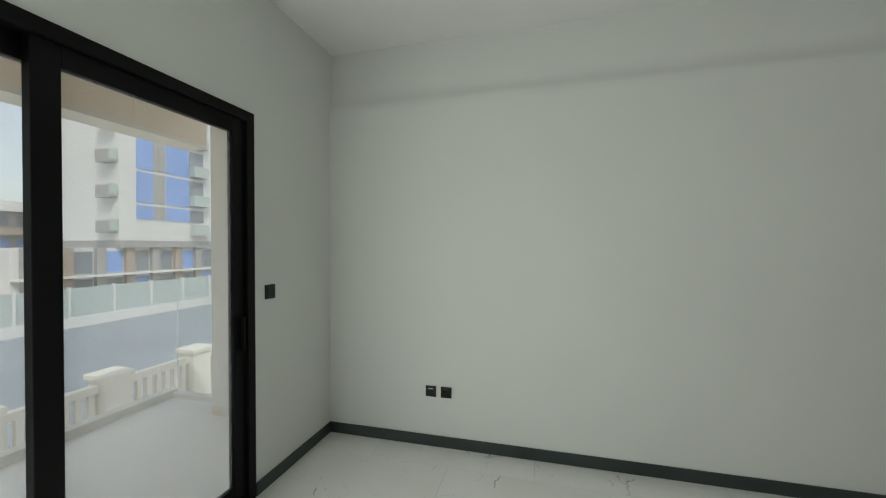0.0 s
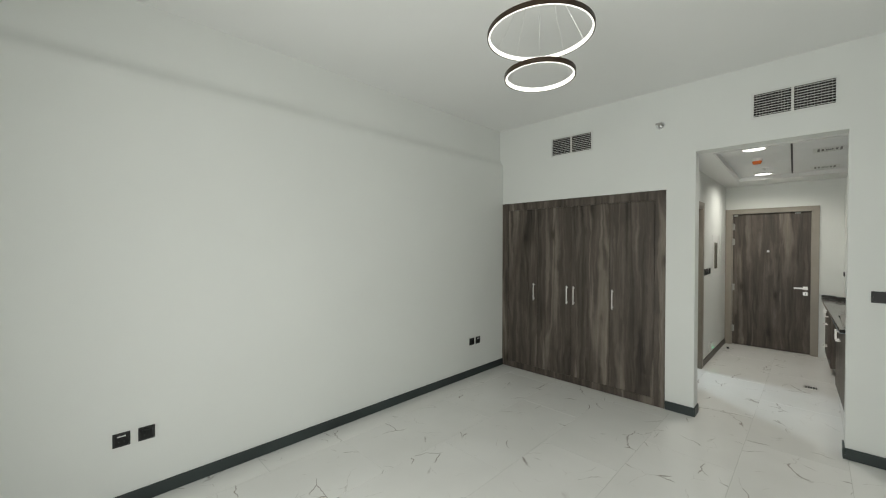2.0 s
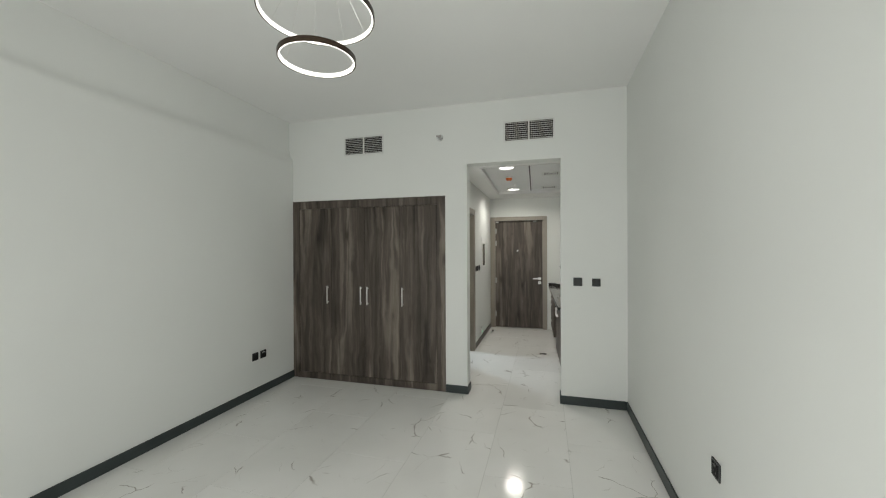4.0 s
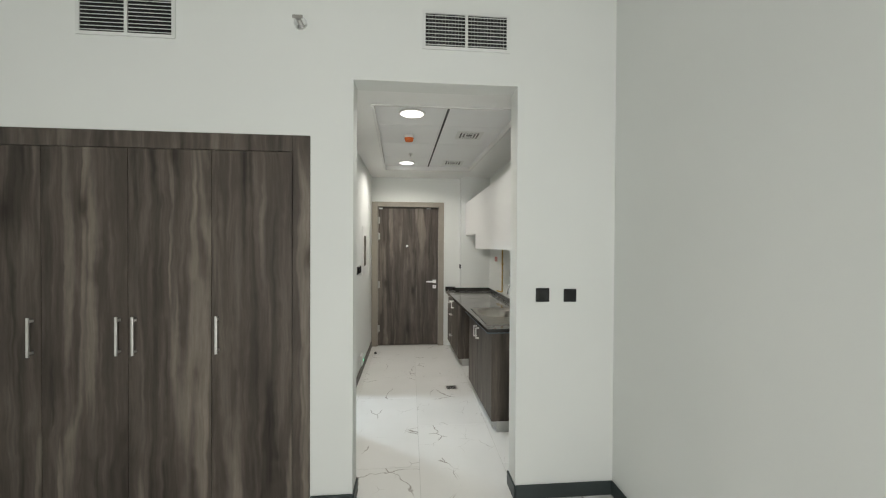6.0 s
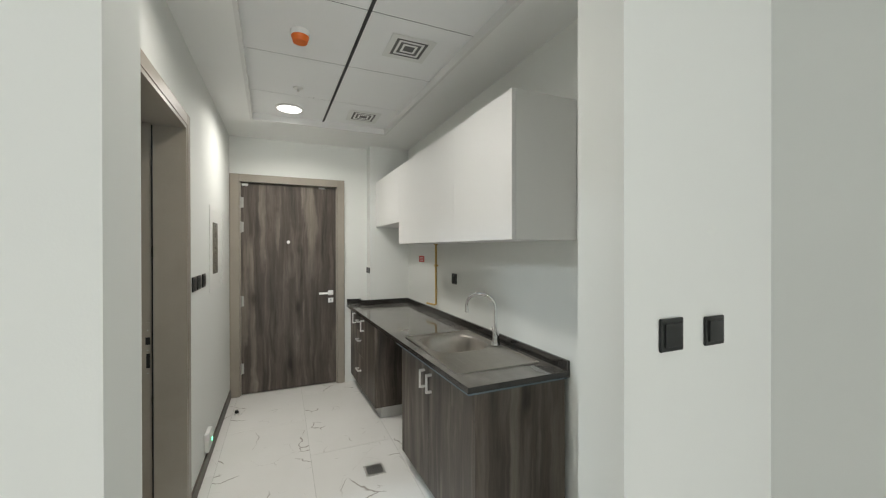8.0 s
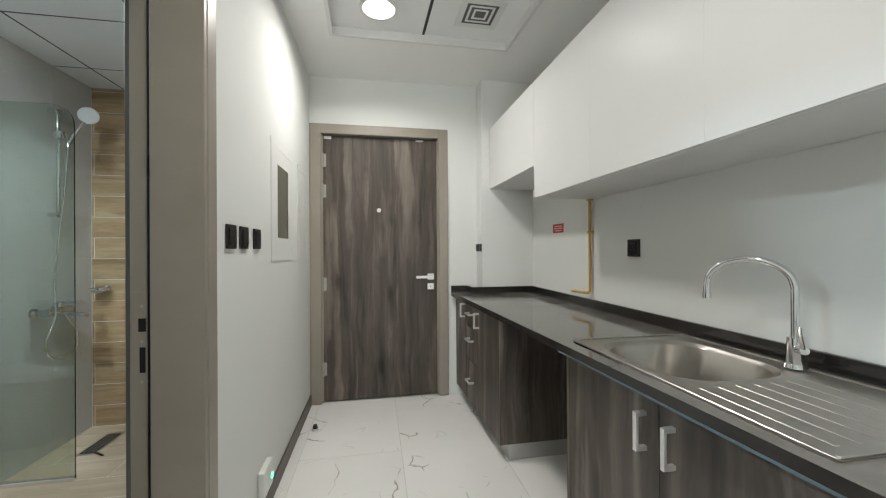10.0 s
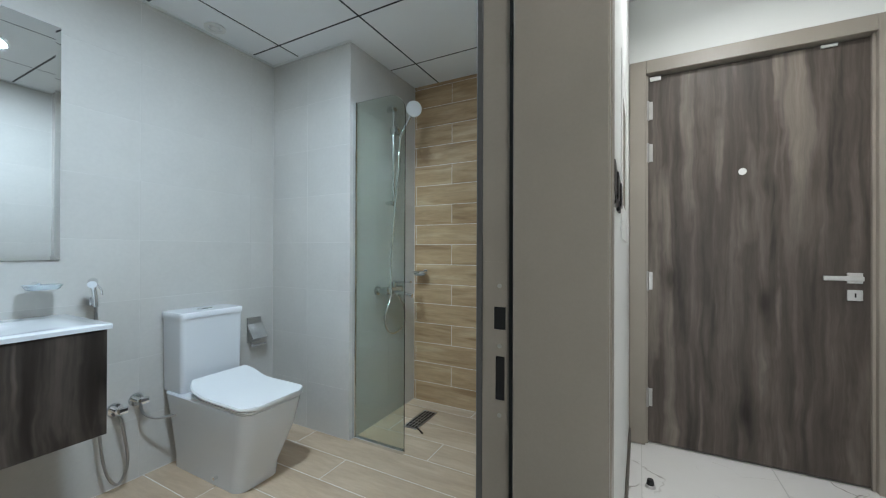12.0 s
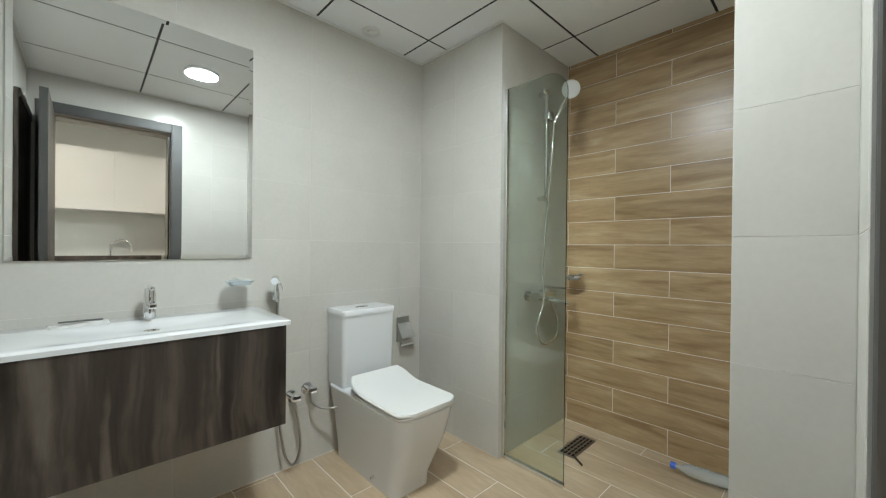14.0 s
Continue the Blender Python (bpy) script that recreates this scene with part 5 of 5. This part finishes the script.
# shower
def shower():
    g = thing("shower_screen", (5.83, 2.08, ZF), "fixed clear glass shower screen with a rounded corner", "shower screen")
    x0, x1, ya, yb, zt, r = 5.826, 5.834, 1.878, 2.252, 2.0, 0.11
    prof = [(yb, ZF + 0.012), (ya, ZF + 0.012), (ya, zt - r)] + [(ya + r - r * math.cos(a), zt - r + r * math.sin(a)) for a in (math.pi / 2 * k / 8 for k in range(1, 9))] + [(yb, zt)]
    p = part("pane", loft(bmesh.new(), [[(x, y, z) for y, z in prof] for x in (x0, x1)]), shower_glass, g, "clear glass pane")
    p.visible_shadow = False
    part("wall_profile", block(5.82, 2.236, ZF + 0.005, 5.84, 2.2568, zt + 0.002, 0.002, 1), chrome, g, "chrome wall profile")
    part("floor_profile", block(5.815, ya, ZF + 0.0006, 5.845, 2.2355, ZF + 0.022, 0.002, 1), chrome, g, "chrome floor profile")
    s = thing("shower_set", (6.18, 2.257, 1.4), "chrome shower rail with a white hand shower", "shower")
    xr, yw = 6.18, 2.2568
    part("rail", cyl(bmesh.new(), (xr, 2.205, 1.40), (xr, 2.205, 2.09), 0.0105, seg=18), chrome, s, shade=True)
    for z in (1.42, 2.07):
        bm = cyl(bmesh.new(), (xr, yw, z), (xr, 2.19, z), 0.014)
        box(bm, xr - 0.04, 2.19, z - 0.012, xr + 0.02, 2.225, z + 0.012, 0.004)
        part("bracket", bm, chrome, s, shade=True)
    part("slider", block(xr - 0.025, 2.17, 1.895, xr + 0.03, 2.225, 1.945, 0.008), chrome, s)
    bm = tube(bmesh.new(), [(xr + 0.02, 2.165, 1.88), (xr + 0.035, 2.13, 1.96), (xr + 0.07, 2.092, 2.07)], 0.011, 12)
    part("handset", bm, chrome, s, shade=True)
    bm = cyl(cyl(bmesh.new(), (xr + 0.075, 2.092, 2.082), (xr + 0.055, 2.076, 2.073), 0.04, 0.054, 30), (xr + 0.055, 2.076, 2.073), (xr + 0.049, 2.071, 2.070), 0.054, 0.049, 30)
    part("head", bm, white_plastic, s, "white round spray face", True)
    part("hose", tube(bmesh.new(), [(xr + 0.02, 2.165, 1.88), (xr + 0.0, 2.17, 1.6), (xr - 0.03, 2.18, 1.3), (xr - 0.06, 2.185, 1.0), (xr - 0.10, 2.15, 0.80), (xr - 0.17, 2.15, 0.66), (xr - 0.12, 2.16, 0.56), (xr - 0.02, 2.17, 0.53), (xr + 0.09, 2.175, 0.57), (xr + 0.10, 2.18, 0.68), (xr + 0.02, 2.185, 0.79)], 0.0065, 10, 10), chrome, s, "chrome shower hose", True)
    m = thing("shower_mixer", (6.17, 2.257, 0.82), "chrome wall mixer with a lever handle", "mixer tap")
    bm = cyl(bmesh.new(), (6.05, 2.185, 0.82), (6.24, 2.185, 0.82), 0.027, seg=24)
    for x in (6.07, 6.22):
        cyl(bm, (x, yw, 0.82), (x, yw - 0.012, 0.82), 0.032, 0.028, 24), cyl(bm, (x, yw - 0.012, 0.82), (x, 2.2, 0.82), 0.016)
    part("body", bm, chrome, m, shade=True)
    part("lever", box(cyl(bmesh.new(), (6.15, 2.185, 0.845), (6.15, 2.185, 0.875), 0.022, seg=20), 6.137, 2.04, 0.873, 6.163, 2.2, 0.887, 0.005), chrome, m)
    part("spout", tube(bmesh.new(), [(6.15, 2.175, 0.81), (6.15, 2.12, 0.805), (6.15, 2.03, 0.79)], 0.014, 12), chrome, m, shade=True)
    k = thing("soap_ring", (XS, 2.15, 0.93), "round chrome soap holder on the oak-look tiles", "soap dish")
    part("rose", cyl(bmesh.new(), (XS - 0.0005, 2.15, 0.93), (XS - 0.012, 2.15, 0.93), 0.022, 0.018, 20), chrome, k, shade=True)
    part("arm", cyl(bmesh.new(), (XS - 0.012, 2.15, 0.93), (XS - 0.04, 2.15, 0.93), 0.008, seg=14), chrome, k, shade=True)
    part("rim", band(bmesh.new(), (XS - 0.095, 2.15), 0.05, 0.057, 0.924, 0.936, 32), chrome, k, shade=True)
    part("dish", cyl(bmesh.new(), (XS - 0.095, 2.15, 0.905), (XS - 0.095, 2.15, 0.925), 0.035, 0.0495, 28), bottle_glass, k, "clear glass dish", True)
    d = thing("shower_drain", (6.245, 2.02, ZF), "dark slotted shower drain with a loose strap", "drain")
    part("tray", block(6.105, 1.968, ZF + 0.0006, 6.39, 2.072, ZF + 0.004, 0.0012, 1), holder_steel, d)
    for i in range(4):
        for j in range(7):
            x, y = 6.122 + 0.0372 * j, 1.979 + 0.0225 * i
            part("slot", block(x, y, ZF + 0.0042, x + 0.03, y + 0.0135, ZF + 0.0046), black_dull, d)
    part("strap", tube(bmesh.new(), [(6.125, 1.972, ZF + 0.006), (6.10, 1.945, ZF + 0.012), (6.08, 1.905, ZF + 0.004)], 0.0055, 8), brown_metal, d)
    b = thing("water_bottle", (6.38, 1.42, ZF), "crumpled clear plastic bottle with a blue cap", "bottle")
    prof = [(1.535, 0.013), (1.52, 0.014), (1.488, 0.030), (1.46, 0.037), (1.44, 0.033), (1.41, 0.037), (1.38, 0.032), (1.345, 0.037), (1.315, 0.034), (1.285, 0.037), (1.27, 0.030)]
    rings = [[(6.38 + 0.12 * (1.53 - y) + r * math.cos(a) * (1 + 0.08 * math.sin(40 * y + 2 * a)), y, ZF + 0.0395 + 0.93 * r * math.sin(a)) for a in (2 * math.pi * q / 18 for q in range(18))] for y, r in prof]
    part("body", loft(bmesh.new(), rings), bottle_glass, b, "clear crumpled plastic", True)
    part("cap", cyl(bmesh.new(), (6.38, 1.5355, ZF + 0.0395), (6.38, 1.56, ZF + 0.0395), 0.017, seg=20), blue_plastic, b, "blue screw cap", True)


shower()


# ---- balcony and the view ----
bal = thing("balcony", (-2.9, 1.2, -0.05), "pale tiled balcony with a low kerb and cream side wall", "balcony", kind="structure")
part("deck", block(-3.745, -2.2, -0.25, XG - 0.2005, 2.91, -0.02), balcony_tile, bal, "pale grey deck")
part("kerb", block(-3.85, -2.2, -0.25, -3.746, 2.99, 0.055, 0.006), cream, bal)
part("kerb", block(-3.745, 2.911, -0.25, XG - 0.2005, 2.99, 0.03, 0.006), cream, bal)
part("side_wall", block(-3.02, 2.70, -0.0195, XG - 0.2005, 2.91, 3.12), cream, bal, "cream rendered side wall")
part("marker", block(-3.015, 2.692, -0.019, -2.915, 2.6995, 0.035), beige, bal)
part("marker", block(-2.24, 2.692, -0.019, -2.12, 2.6995, 0.035), beige, bal)
soff = part("soffit", block(-3.95, -2.2, 3.13, XG - 0.2005, 3.2, 3.3), cream, bal)
bm = bmesh.new()
for ya, yb in ((-2.2, 1.398), (1.402, 2.448), (2.452, 3.2)):
    box(bm, -3.80, ya, 2.62, -3.60, yb, 3.129, 0.002, 1)
part("edge_beam", bm, beige, bal, "beige fascia beam with open joints")
part("beam_cap", block(-3.87, -2.2, 2.58, -3.59, 3.2, 2.6195), cream, bal)
g = thing("glass_screen", (-3.43, 3.0, 0.05), "small clear glass balustrade panel", "glass panel")
q = part("pane", block(-3.72, 2.945, 0.0305, -3.03, 2.957, 1.05), clear_glass, g)
q.visible_shadow = False

structure("ground", block(-400, -300, -5.3, -3.95, 400, -5.0), sand, "pale sandy ground reaching into the distance", "ground")
structure("road", block(-35.9, -60, -5.0, -16, 70, -4.96), asphalt, "grey-blue asphalt road below the balcony", "road")
structure("terrace", block(-6.4, -9, -5.0, -3.95, 14, -1.25), balcony_tile, "pale lower terrace beside the balcony", "terrace")


def fence():
    f = thing("terrace_fence", (-6.2, 4, -1.25), "cream terrace balustrade with square posts", "fence")
    x, top = -6.15, -0.36
    step = 1.38
    y = 3.92 - 4 * step
    for k in range(9):
        bm = block(x - 0.17, y - 0.17, -1.2495, x + 0.17, y + 0.17, top, 0.01)
        p = part("post", bm, cream, f)
        part("cap", block(x - 0.21, y - 0.21, top + 0.0005, x + 0.21, y + 0.21, top + 0.08, 0.015), cream, p)
        if k < 8:
            part("rail", block(x - 0.06, y + 0.171, top - 0.17, x + 0.06, y + step - 0.171, top - 0.06, 0.008), cream, f)
            for i in range(7):
                yy = y + 0.171 + (i + 0.5) * (step - 0.342) / 7
                part("baluster", block(x - 0.035, yy - 0.04, -1.2495, x + 0.035, yy + 0.04, top - 0.1705, 0.006), cream, f)
        y += step


fence()


def street_wall():
    w = thing("boundary_wall", (-36, 24, -5), "white boundary wall topped with pale glass panels", "wall")
    part("wall", block(-36.3, -10, -4.96, -36, 40, -4.1), facade_white, w)
    for k in range(15):
        y = -8 + 3.2 * k
        part("glass_panel", block(-36.2, y + 0.05, -4.099, -36.12, y + 3.1, -1.8), pale_rail, w)
        part("pillar", block(-36.3, y - 0.1, -4.099, -36.0, y + 0.045, -1.7), facade_white, w)


street_wall()


def windowed(parent, x, y0, y1, z0, z1, mat, n, m, mull=0.25):
    """Glazing of n by m panes set proud of a facade that faces +x."""
    for i in range(n):
        for j in range(m):
            ya, za = y0 + i * (y1 - y0) / n, z0 + j * (z1 - z0) / m
            part("window", block(x + 0.002, ya + mull / 2, za + mull / 2, x + 0.06, ya + (y1 - y0) / n - mull / 2, za + (z1 - z0) / m - mull / 2), mat, parent)


def tower():
    b = thing("apartment_tower", (-50, 40, -5), "white apartment tower with blue glazing and balconies", "building")
    x = -45.0
    part("wall", block(x - 14, 30.5, 2.2, x, 52, 30), facade_white, b, "white rendered wall")
    part("roof", block(x - 14.3, 30.2, 30.01, x + 0.3, 52.3, 30.8), facade_white, b)
    part("slab_edge", block(x - 14, 30.5, 1.4, x + 0.15, 52, 2.19), facade_grey, b)
    for k in range(6):
        z = 4.65 + 3.87 * k - (1.9 if k == 0 else 1.9)
        for ya, yb in ((32.3, 34.2), (35.8, 38.9)):
            part("window", block(x + 0.002, ya, max(z, 4.65), x + 0.08, yb, z + 3.55), blue_glass, b, "blue glass window")
        part("mullion", block(x + 0.002, 34.3, max(z, 4.65), x + 0.05, 35.7, z + 3.55), facade_grey, b)
        part("window", block(x + 0.002, 39.0, max(z, 4.65), x + 0.08, 41.0, z + 3.5), dark_glass, b)
        part("balcony", block(x + 0.09, 39.0, z + 0.2, x + 0.9, 41.2, z + 1.6), pale_rail, b)
        side = part("balcony", block(x - 2.2, 29.6, 10.75 + 3.87 * (k - 2), x - 0.2, 30.49, 12.1 + 3.87 * (k - 2)), facade_grey, b)
        part("rail", block(x - 0.19, 29.65, 11.0 + 3.87 * (k - 2), x - 0.12, 30.4, 12.3 + 3.87 * (k - 2)), pale_rail, side)
        part("window", block(x + 0.002, 44.5, z, x + 0.08, 46, z + 3.5), blue_glass, b)
        part("balcony", block(x + 0.09, 44.4, z + 0.2, x + 0.9, 47.4, z + 1.6), pale_rail, b)
    part("podium", block(x - 13, 22, -4.99, x - 0.6, 52, 1.39), facade_white, b)
    for k in range(10):
        y = 22.6 + 2.9 * k
        part("pier", block(x - 0.595, y, -4.99, x - 0.1, y + 0.9, 1.38), facade_brown if k % 2 else facade_grey, b)
        for j in range(2):
            part("window", block(x - 0.595, y + 1.05, -4.2 + 2.9 * j, x - 0.5, y + 2.75, -1.9 + 2.9 * j), dark_glass if (k + j) % 3 else blue_glass, b)
    part("ledge", block(x - 0.595, 22, -1.62, x + 0.5, 52, -1.42), facade_white, b)


tower()


def low_block():
    b = thing("apartment_block", (-70, 25, -5), "pale low apartment block with long balconies", "building")
    x = -62.0
    part("wall", block(x - 12, -10, -4.99, x, 42, 6.5), facade_grey, b)
    part("roof", block(x - 12.2, -10.2, 6.51, x + 0.2, 42.2, 7.0), facade_white, b)
    for j in range(4):
        z = -4.2 + 2.8 * j
        part("balcony", block(x + 0.002, -9, z + 1.5, x + 1.2, 41, z + 2.3), facade_white if j % 2 else facade_brown, b)
        windowed(b, x, -9, 41, z - 0.5, z + 1.45, dark_glass if j % 2 else blue_glass, 14, 1, 0.7)


low_block()


# ---- tiles and boards ----
def stretch(lo, hi, start, step):
    """The cells of a tile course between lo and hi, with one joint at start."""
    a = start - math.ceil((start - lo) / step) * step
    out = []
    while a < hi - 1e-6:
        p, q = max(a, lo), min(a + step, hi)
        if q - p > 0.012:
            out.append((p, q))
        a += step
    return out


GAP = 0.0012
for row, (ya, yb) in enumerate(stretch(YR, YL, 0.10, 0.58)):
    for xa, xb in stretch(XG - 0.1, XE + 0.02, 0.45 + (0.58 if row % 2 else 0), 1.16):
        x1 = xb
        if xa >= XB and ya >= YH + 0.05:
            continue
        yb2 = min(yb, 0.86) if xa > XB + 0.3 else yb
        if yb2 - ya < 0.02:
            continue
        piece("tile", floor, marble_tile, (xb - xa - 2 * GAP, yb2 - ya - 2 * GAP, 0.012), ((xa + xb) / 2, (ya + yb2) / 2, -0.006), 0.0008)
for row, (xa, xb) in enumerate(stretch(XBW, XS, 5.832, 0.2)):
    for ya, yb in stretch(0.862, YN, 2.13 + 0.4 * (row % 3), 1.2):
        if xa > 5.25 and yb < 1.14:
            continue
        piece("plank_tile", bath_floor, wood_tile_floor, (xb - xa - 0.004, yb - ya - 0.004, 0.0052), ((xa + xb) / 2, (ya + yb) / 2, ZF - 0.0026), 0.0005)


def tile_wall(parent, axis, face, way, u0, u1, z0, z1, ustart, ustep, zstart, zstep, mat, name, half=False, holes=(), gap=0.0008):
    """Tiles on an upright face; way is the side they face, holes are left free."""
    for r, (za, zb) in enumerate(stretch(z0, z1, zstart, zstep)):
        for ua, ub in stretch(u0, u1, ustart + (ustep / 2 if half and r % 2 else 0), ustep):
            cells = [(ua, ub, za, zb)]
            for h0, h1, k0, k1 in holes:
                cut = []
                for a, b, c, d in cells:
                    if b <= h0 or a >= h1 or d <= k0 or c >= k1:
                        cut.append((a, b, c, d))
                        continue
                    cut += [(a, h0, c, d)] if a < h0 else []
                    cut += [(h1, b, c, d)] if b > h1 else []
                    cut += [(max(a, h0), min(b, h1), k1, d)] if d > k1 else []
                cells = cut
            for a, b, c, d in cells:
                if b - a < 0.01 or d - c < 0.01:
                    continue
                t = 0.008
                size = (t, b - a - 2 * gap, d - c - 2 * gap) if axis == "x" else (b - a - 2 * gap, t, d - c - 2 * gap)
                mid = face - way * t / 2
                piece(name, parent, mat, size, (mid, (a + b) / 2, (c + d) / 2) if axis == "x" else ((a + b) / 2, mid, (c + d) / 2), 0.0004)


Z0, ZS = 0.235, 0.302
tile_wall(bath_n, "y", YN, -1, XBW, XP, ZF + 0.0005, ZB + 0.02, 5.012, 0.612, Z0, ZS, grey_tile, "wall_tile")
tile_wall(bath_p, "x", XP, -1, 2.2572, YN - 0.0005, ZF + 0.0005, ZB + 0.02, 2.62, 0.612, Z0, ZS, grey_tile, "wall_tile")
tile_wall(bath_p, "y", 2.257, -1, XP, XS - 0.0005, ZF + 0.0005, ZB + 0.02, 6.2, 0.612, Z0, ZS, grey_tile, "wall_tile")
tile_wall(bath_e, "x", XS, -1, 1.139, 2.2565, ZF + 0.0005, ZB + 0.02, 1.62, 0.62, 0.08, 0.151, wood_tile_wall, "plank_tile", True, gap=0.0014)
tile_wall(bath_shaft, "x", 5.253, -1, YB, 1.139, ZF + 0.0005, ZB + 0.02, 0.60, 0.612, Z0, ZS, grey_tile, "wall_tile")
tile_wall(bath_shaft, "y", 1.139, 1, 5.2535, XS - 0.0005, ZF + 0.0005, ZB + 0.02, 5.86, 0.612, Z0, ZS, grey_tile, "wall_tile")
tile_wall(bath_s, "y", YB, 1, XBW, 5.2525, ZF + 0.0005, ZB + 0.02, 4.95, 0.612, Z0, ZS, grey_tile, "wall_tile", holes=[(BD[0], BD[1], ZF, BD[3])])
tile_wall(bath_w, "x", XBW, 1, YB, YN - 0.0005, ZF + 0.0005, ZB + 0.02, 1.5, 0.612, Z0, ZS, grey_tile, "wall_tile")
